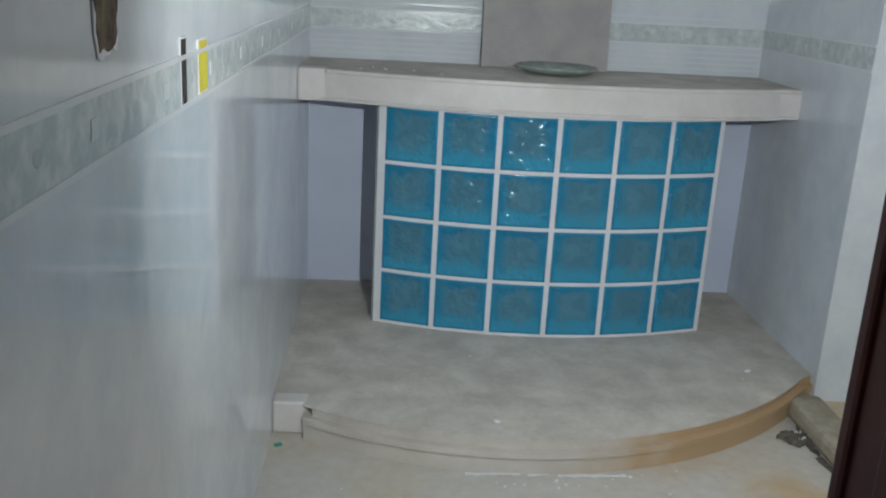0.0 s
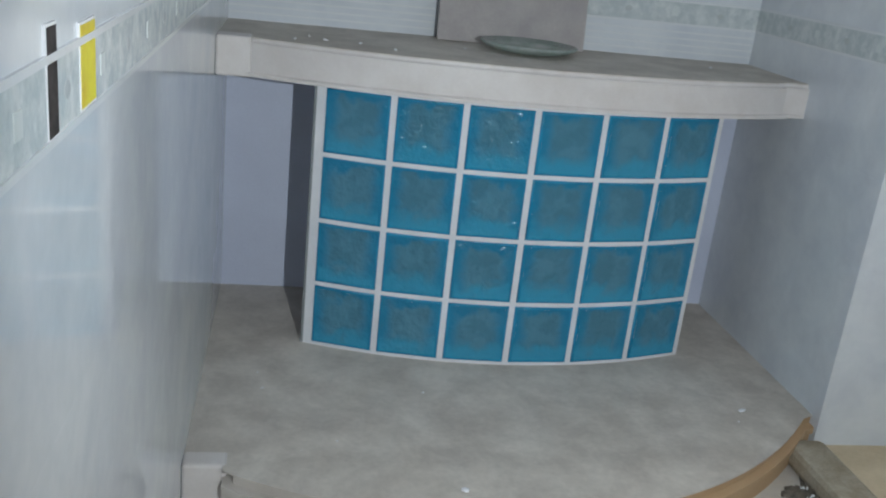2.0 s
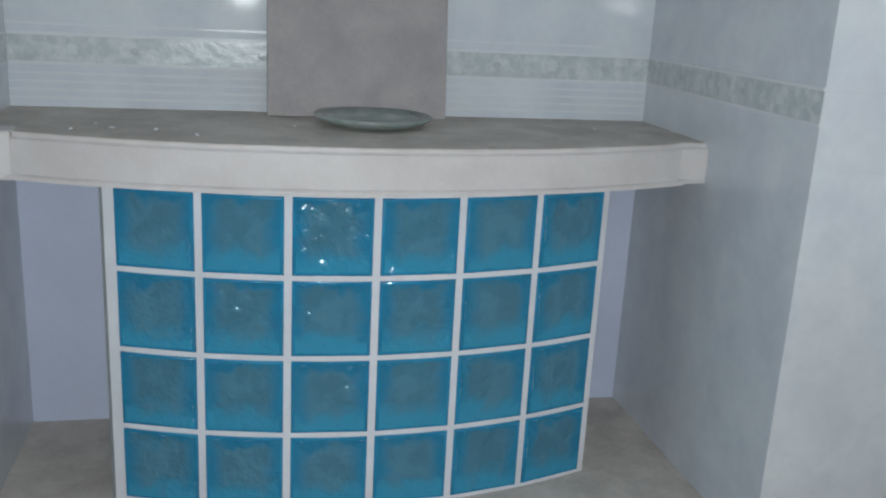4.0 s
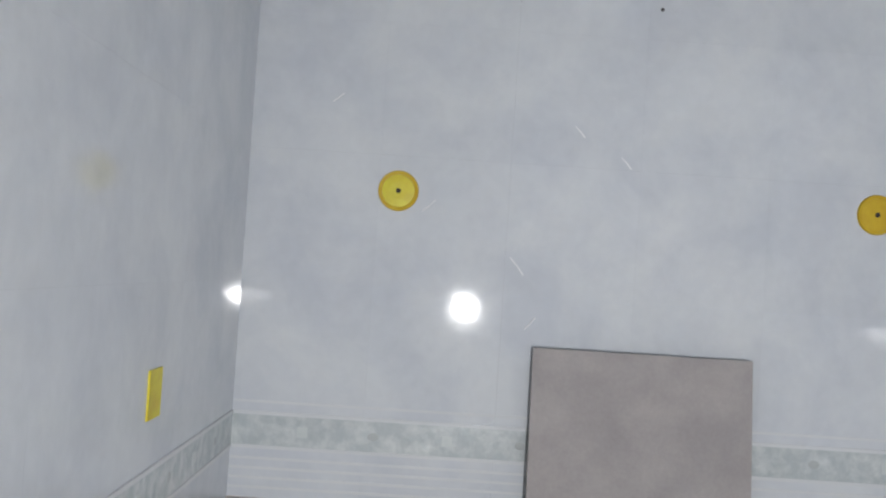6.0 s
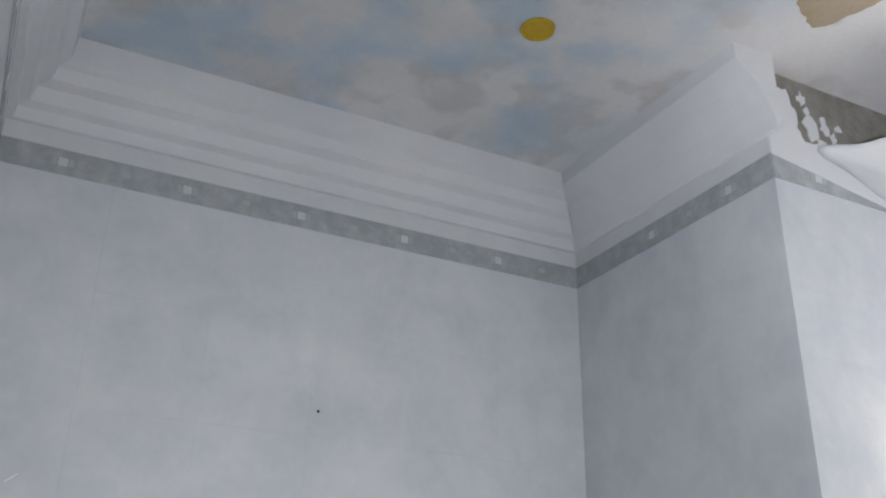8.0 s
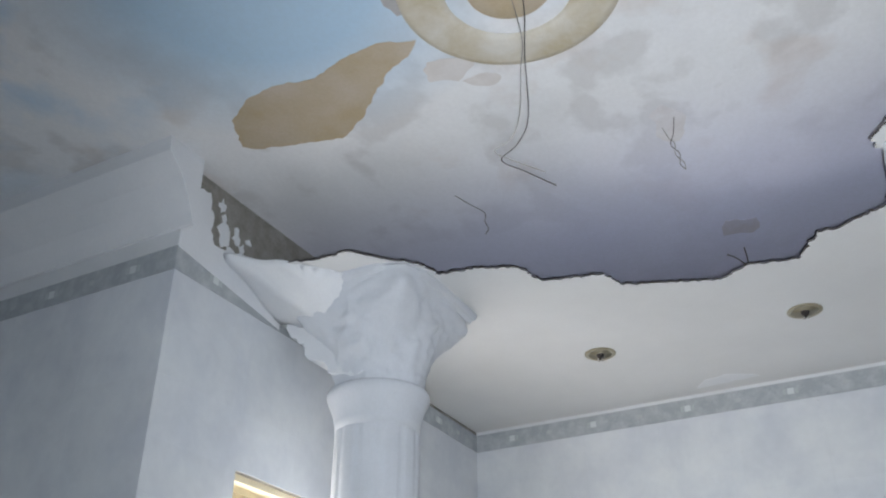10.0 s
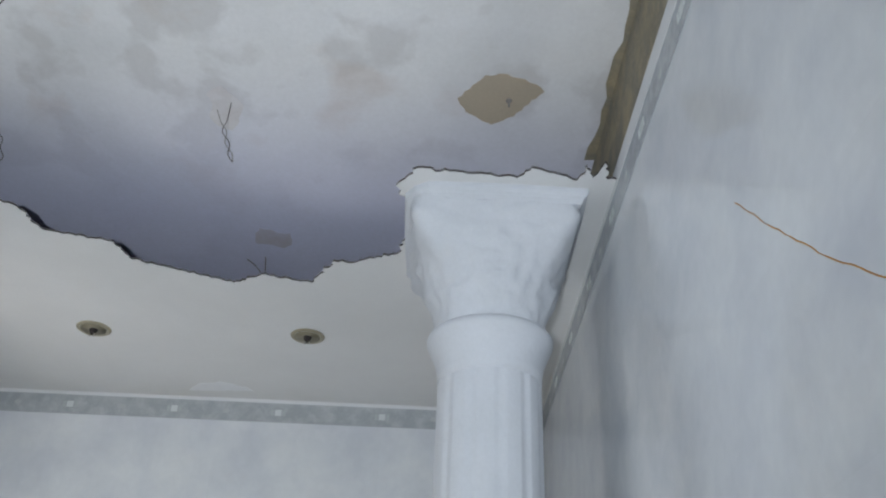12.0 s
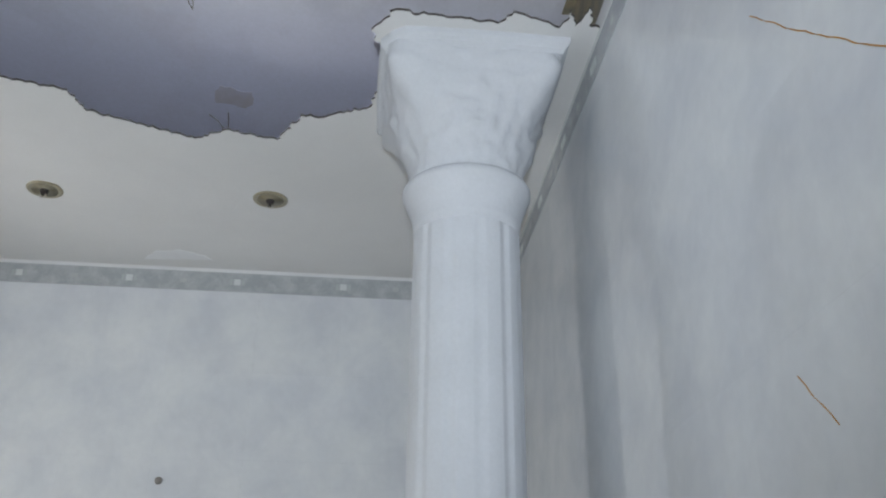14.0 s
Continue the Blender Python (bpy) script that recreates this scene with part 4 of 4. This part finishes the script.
round_box(0.268, 1.806, YELLOW, "round yellow plastic lamp box in the tiled wall")
# yellow box outside the torch beam; its dimness is put into the amber lid
round_box(1.374, 1.822, AMBER, "round yellow plastic lamp box, its dimness painted as amber")
plug = tagged(part("wall_plug", lathe([(0.0005, 0.002), (0.003, 0.002), (0.0045, 0.0)], 12), DARK), "small screw hole in the tiles", "screw hole")
plug.matrix_world = pose(0.851, YB, 2.265, 90, 0, 0)
hole = tagged(part("wall_plug", lathe([(0.0005, 0.002), (0.003, 0.002), (0.0045, 0.0)], 12), DARK), "small screw hole in the tiles", "screw hole")
hole.matrix_world = pose(XL, 2.47, 1.725, 0, 90, 0)
for x0, z0, x1, z1 in ((0.326, 1.763, 0.354, 1.79), (0.534, 1.669, 0.567, 1.63), (0.576, 1.507, 0.6, 1.535), (0.777, 1.915, 0.8, 1.89), (0.666, 1.981, 0.689, 1.956), (0.105, 2.002, 0.129, 2.022)):
    bm = tube([Vector((0, 0, 0)), Vector(((x1 - x0) * 0.5, -0.0012, (z1 - z0) * 0.45)), Vector((x1 - x0, 0, z1 - z0))], 0.0017, 5)
    ob = tagged(part("scratch", bm, CHIP_WHITE), "short white scratch in the glazed wall tiles", "scratch", "scratches of the niche wall")
    ob.location = (x0, YB, z0)
plug = tagged(part("wall_plug", lathe([(0.004, 0.012), (0.01, 0.01), (0.013, 0.0)], 14), PALE_WIRE), "grey wall plug in the tiles of the alcove", "wall plug")
plug.matrix_world = pose(XA, 1.863, 2.117, 0, -90, 0)
for pts in ([(1.4, 2.345), (1.357, 2.3), (1.232, 2.175), (1.136, 2.088), (1.06, 2.026)], [(1.06, 2.026), (1.065, 2.0), (1.083, 1.98)], [(1.43, 1.835), (1.402, 1.803), (1.355, 1.757)]):
    path = roughen([(x, z) for x, z in pts], 0.02, 0.002, 4)
    o = Vector((path[0][0], YS + 0.0005, path[0][1]))
    ob = part("rust_crack", tube([Vector((x, YS + 0.0, z)) - o for x, z in path], 0.001, 5), RUST)
    ob.location = o
    tagged(ob, "rusty orange crack line across the tiles", "crack")

for x0, x1 in ((0.5, 0.66), (0.68, 0.74), (0.77, 0.97)):
    scrape = patch("plaster_streak", [(x0, 2.492), (x1, 2.5), (x1, 2.512), (x0, 2.504)], MORTAR, "white plaster streak on the floor before the step", 52 + int(10 * x0), ZF)
    scrape["category"] = "streak"
patch("pale_patch", [(3.52, 2.01), (3.5, 1.77), (3.47, 1.79), (3.43, 1.87), (3.45, 1.96)], PALE_PATCH, "paler patch on the white alcove ceiling", 53, ZS)

# crumbs of plaster on the floor, the step and the vanity top
rnd = random.Random(9)
bm = bmesh.new()
for k in range(48):
    where = rnd.random()
    if where < 0.25:
        x = rnd.uniform(0.55, 1.15)
        y, z = front_of_platform(x) - rnd.uniform(0.01, 0.07), ZF
    elif where < 0.5:
        x = rnd.uniform(0.0, 1.6)
        y, z = rnd.uniform(front_of_platform(x) + 0.03, 3.22), ZP
    elif where < 0.88:
        x, y, z = rnd.uniform(0.0, 1.6), rnd.uniform(2.0, 2.42), ZF
    else:
        x = rnd.uniform(0.1, 1.6)
        y, z = rnd.uniform(front_of_top(x) + 0.05, 3.7), 1.0875
    s = rnd.uniform(0.002, 0.006) * (1.8 if rnd.random() < 0.1 else 1)
    m = Matrix.LocRotScale((x, y, z + s * 0.25), Euler((rnd.uniform(-0.3, 0.3), rnd.uniform(-0.3, 0.3), rnd.uniform(0, 6))), (s * rnd.uniform(0.8, 1.8), s, s * 0.55))
    bmesh.ops.create_icosphere(bm, subdivisions=1, radius=1, matrix=m)
tagged(part("plaster_crumbs", bm, MORTAR), "scattered pale plaster crumbs and grit", "debris", kind="stuff")

bm = bmesh.new()
bmesh.ops.create_icosphere(bm, subdivisions=4, radius=1)
for v in bm.verts:
    v.co = Vector((v.co.x * 0.06, v.co.y * 0.045, max(v.co.z, 0) * 0.02)) * (1 + 0.5 * noise.noise(v.co * 2.3)) + Vector((0, 0, 0.004 * noise.noise(v.co * 9)))
heap = tagged(part("dirt_heap", bm, DIRT), "small heap of dark dirt against the kerb", "dirt", kind="stuff")
heap.location = (1.585, 2.75, ZF - 0.002)
rnd = random.Random(31)
bm = bmesh.new()
for k in range(60):
    y = rnd.uniform(1.6, 2.8)
    w = rnd.uniform(0.006, 0.014)
    m = Matrix.LocRotScale((1.615 - 0.6 * w - 1.6, y - 2.2, 0.002), Euler((0, 0, rnd.uniform(-0.3, 0.3))), (w, rnd.uniform(0.02, 0.07), rnd.uniform(0.002, 0.005)))
    bmesh.ops.create_icosphere(bm, subdivisions=2, radius=1, matrix=m)
grime = tagged(part("grime_line", bm, DIRT), "line of dark grime along the foot of the kerb", "dirt", kind="stuff")
grime.location = (1.6, 2.2, ZF)
bm = bmesh.new()
for k in range(6):
    r = rnd.uniform(0.003, 0.007)
    m = Matrix.LocRotScale((rnd.uniform(-0.035, 0.03), rnd.uniform(-0.03, 0.03), 0.012 + 0.3 * r), Euler((rnd.uniform(0, 3), rnd.uniform(0, 3), 0)), (r * 1.4, r, r * 0.7))
    bmesh.ops.create_icosphere(bm, subdivisions=1, radius=1, matrix=m)
bits = tagged(part("rubble_bits", bm, MORTAR), "pale broken plaster bits on the dirt heap", "debris", kind="stuff")
bits.location = (1.585, 2.75, ZF)
chip = tagged(part("plastic_chip", box(-0.012, 0.012, -0.008, 0.008, 0, 0.006, 0.002), GREEN_CHIP), "small green plastic chip on the floor", "plastic chip")
chip.matrix_world = pose(-0.05, 2.64, ZF, 0, 0, 25)

# ---- wall tiles, borders and trims ----
UNIT = finish(box(-0.5, 0.5, 0, 1, -0.5, 0.5), TILE, "wall_tile")
BORDER_UNIT = finish(box(-0.5, 0.5, 0, 1, -0.5, 0.5), BORDER, "border_tile")
TOP_UNIT = finish(box(-0.5, 0.5, 0, 1, -0.5, 0.5), DIMMED_TOP_BORDER, "border_tile")
JOINT = 0.00015


def place_unit(mesh, name, parent, start, along, out, u0, u1, z0, z1, depth=K, proud=0.0):
    ob = new(name, mesh)
    ob.parent = parent
    d, o = Vector(along), Vector(out)
    c = Vector(start) + d * (u0 + u1) / 2 + o * (proud - depth)
    turn = Matrix((( d.x, o.x, 0, 0), (d.y, o.y, 0, 0), (0, 0, 1, 0), (0, 0, 0, 1)))
    ob.matrix_basis = Matrix.Translation((c.x, c.y, (z0 + z1) / 2)) @ turn @ Matrix.Diagonal((u1 - u0 - JOINT, depth, z1 - z0 - JOINT, 1))
    return ob


def cuts(a, b, size, origin, extra=()):
    out = {a, b}
    k = math.floor((a - origin) / size)
    while origin + k * size < b:
        if origin + k * size > a + 0.02:
            if origin + k * size < b - 0.02:
                out.add(origin + k * size)
        k += 1
    for e in extra:
        if a < e < b:
            out = {c for c in out if abs(c - e) > 0.02} | {e}
    return sorted(out)


def tile_field(parent, start, along, out, length, z0, z1, zo, hole=None):
    us = cuts(0, length, 0.3, 0, hole[:2] if hole else ())
    zs = cuts(z0, z1, 0.306, zo, hole[2:] if hole else ())
    for ua, ub in zip(us, us[1:]):
        for za, zb in zip(zs, zs[1:]):
            if hole and ua > hole[0] - 0.01 and ub < hole[1] + 0.01 and za > hole[2] - 0.01 and zb < hole[3] + 0.01:
                continue
            place_unit(UNIT, "tile", parent, start, along, out, ua, ub, za, zb)


SQUARE = finish(box(-0.5, 0.5, 0, 1, -0.5, 0.5), MOTIF, "motif")
SIDE = finish(box(-0.5, 0.5, 0, 1, -0.5, 0.5), MOTIF_DARK, "motif_side")
bead = lathe([(0.5, 0.0), (0.42, 0.8), (0.1, 1.0)], 14)
bmesh.ops.rotate(bead, verts=bead.verts, cent=(0, 0, 0), matrix=Matrix.Rotation(-math.pi / 2, 3, "X"))
BEAD = finish(bead, MOTIF_FAINT, "motif_bead")


def border(parent, start, along, out, length, z0, z1, size, origin):
    us = cuts(0, length, size, origin)
    for ua, ub in zip(us, us[1:]):
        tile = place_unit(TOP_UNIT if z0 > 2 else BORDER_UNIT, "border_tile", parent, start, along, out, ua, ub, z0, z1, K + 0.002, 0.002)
        if ub - ua > 0.25:
            mid, zm = (ua + ub) / 2, (z0 + z1) / 2
            place_unit(SQUARE, "motif", parent, start, along, out, mid - 0.012, mid + 0.012, zm - 0.012, zm + 0.012, 0.002, 0.003)
            for s in (-1, 1) if z0 > 2 else ():
                place_unit(SIDE, "motif", parent, start, along, out, mid + s * 0.021 - 0.006, mid + s * 0.021 + 0.006, zm - 0.011, zm + 0.011, 0.002, 0.0026)
            if ub < length - 0.05:
                place_unit(BEAD, "motif", parent, start, along, out, ub - 0.014, ub + 0.014, zm - 0.01, zm + 0.01, 0.0012, 0.0028)


def strip_trim(parent, start, along, out, length, z0, z1, proud, name="trim_strip"):
    ob = part(name, box(-length / 2, length / 2, 0, 1, -0.5, 0.5), TRIM, parent)
    d, o = Vector(along), Vector(out)
    c = Vector(start) + d * length / 2 - o * K
    turn = Matrix(((d.x, o.x, 0, 0), (d.y, o.y, 0, 0), (0, 0, 1, 0), (0, 0, 0, 1)))
    ob.matrix_basis = Matrix.Translation((c.x, c.y, (z0 + z1) / 2)) @ turn @ Matrix.Diagonal((1, proud + K, z1 - z0, 1))
    return ob


runs = (
    # parent, start, along, out, length, lower border, hole, floor of the tiles
    (wall_west, (XL, YS, 0), (0, 1, 0), (1, 0, 0), YB - YS, True, None, ZF),
    (wall_niche, (XL, YB, 0), (1, 0, 0), (0, -1, 0), XR - XL, True, None, 1.08),
    (wall_niche_side, (XR, YF, 0), (0, 1, 0), (-1, 0, 0), YB - YF, True, None, ZF),
    (wall_north, (XR, YF, 0), (1, 0, 0), (0, -1, 0), XA - XR, False, (WX0 - XR, WX1 - XR, WZ0, WZ1), ZF),
    (wall_east, (XA, YS, 0), (0, 1, 0), (-1, 0, 0), YF - YS, False, None, ZF),
    (wall_south, (DOOR + 0.1, YS, 0), (1, 0, 0), (0, 1, 0), XA - DOOR - 0.1, False, None, ZF),
)
for parent, start, along, out, length, low, hole, zf in runs:
    size, origin = (0.387, 0.019) if parent is wall_east else (0.337, -0.0125)
    if low:
        tile_field(parent, start, along, out, length, zf, B0, B0 - 0.306 * 4)
        tile_field(parent, start, along, out, length, B1, ZB, B1)
        border(parent, start, along, out, length, B0, B1, size, origin)
        ribs = [(B0 - 0.004, 0.008, 0.004), (B1 + 0.004, 0.008, 0.004)]
        if parent is wall_niche:
            ribs += [(B1 + 0.03, 0.006, 0.001)] + [(B0 - 0.03 - 0.022 * k, 0.006, 0.001) for k in range(4)]
        for z, h, proud in ribs:
            strip_trim(parent, start, along, out, length, z - h / 2, z + h / 2, proud)
    else:
        tile_field(parent, start, along, out, length, zf, ZB, B1, hole)
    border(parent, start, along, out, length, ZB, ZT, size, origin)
    if parent is not wall_north:
        strip_trim(parent, start, along, out, length, ZT, Z0 if low else ZT + (0.013 if parent is wall_east else 0.05), 0.003)
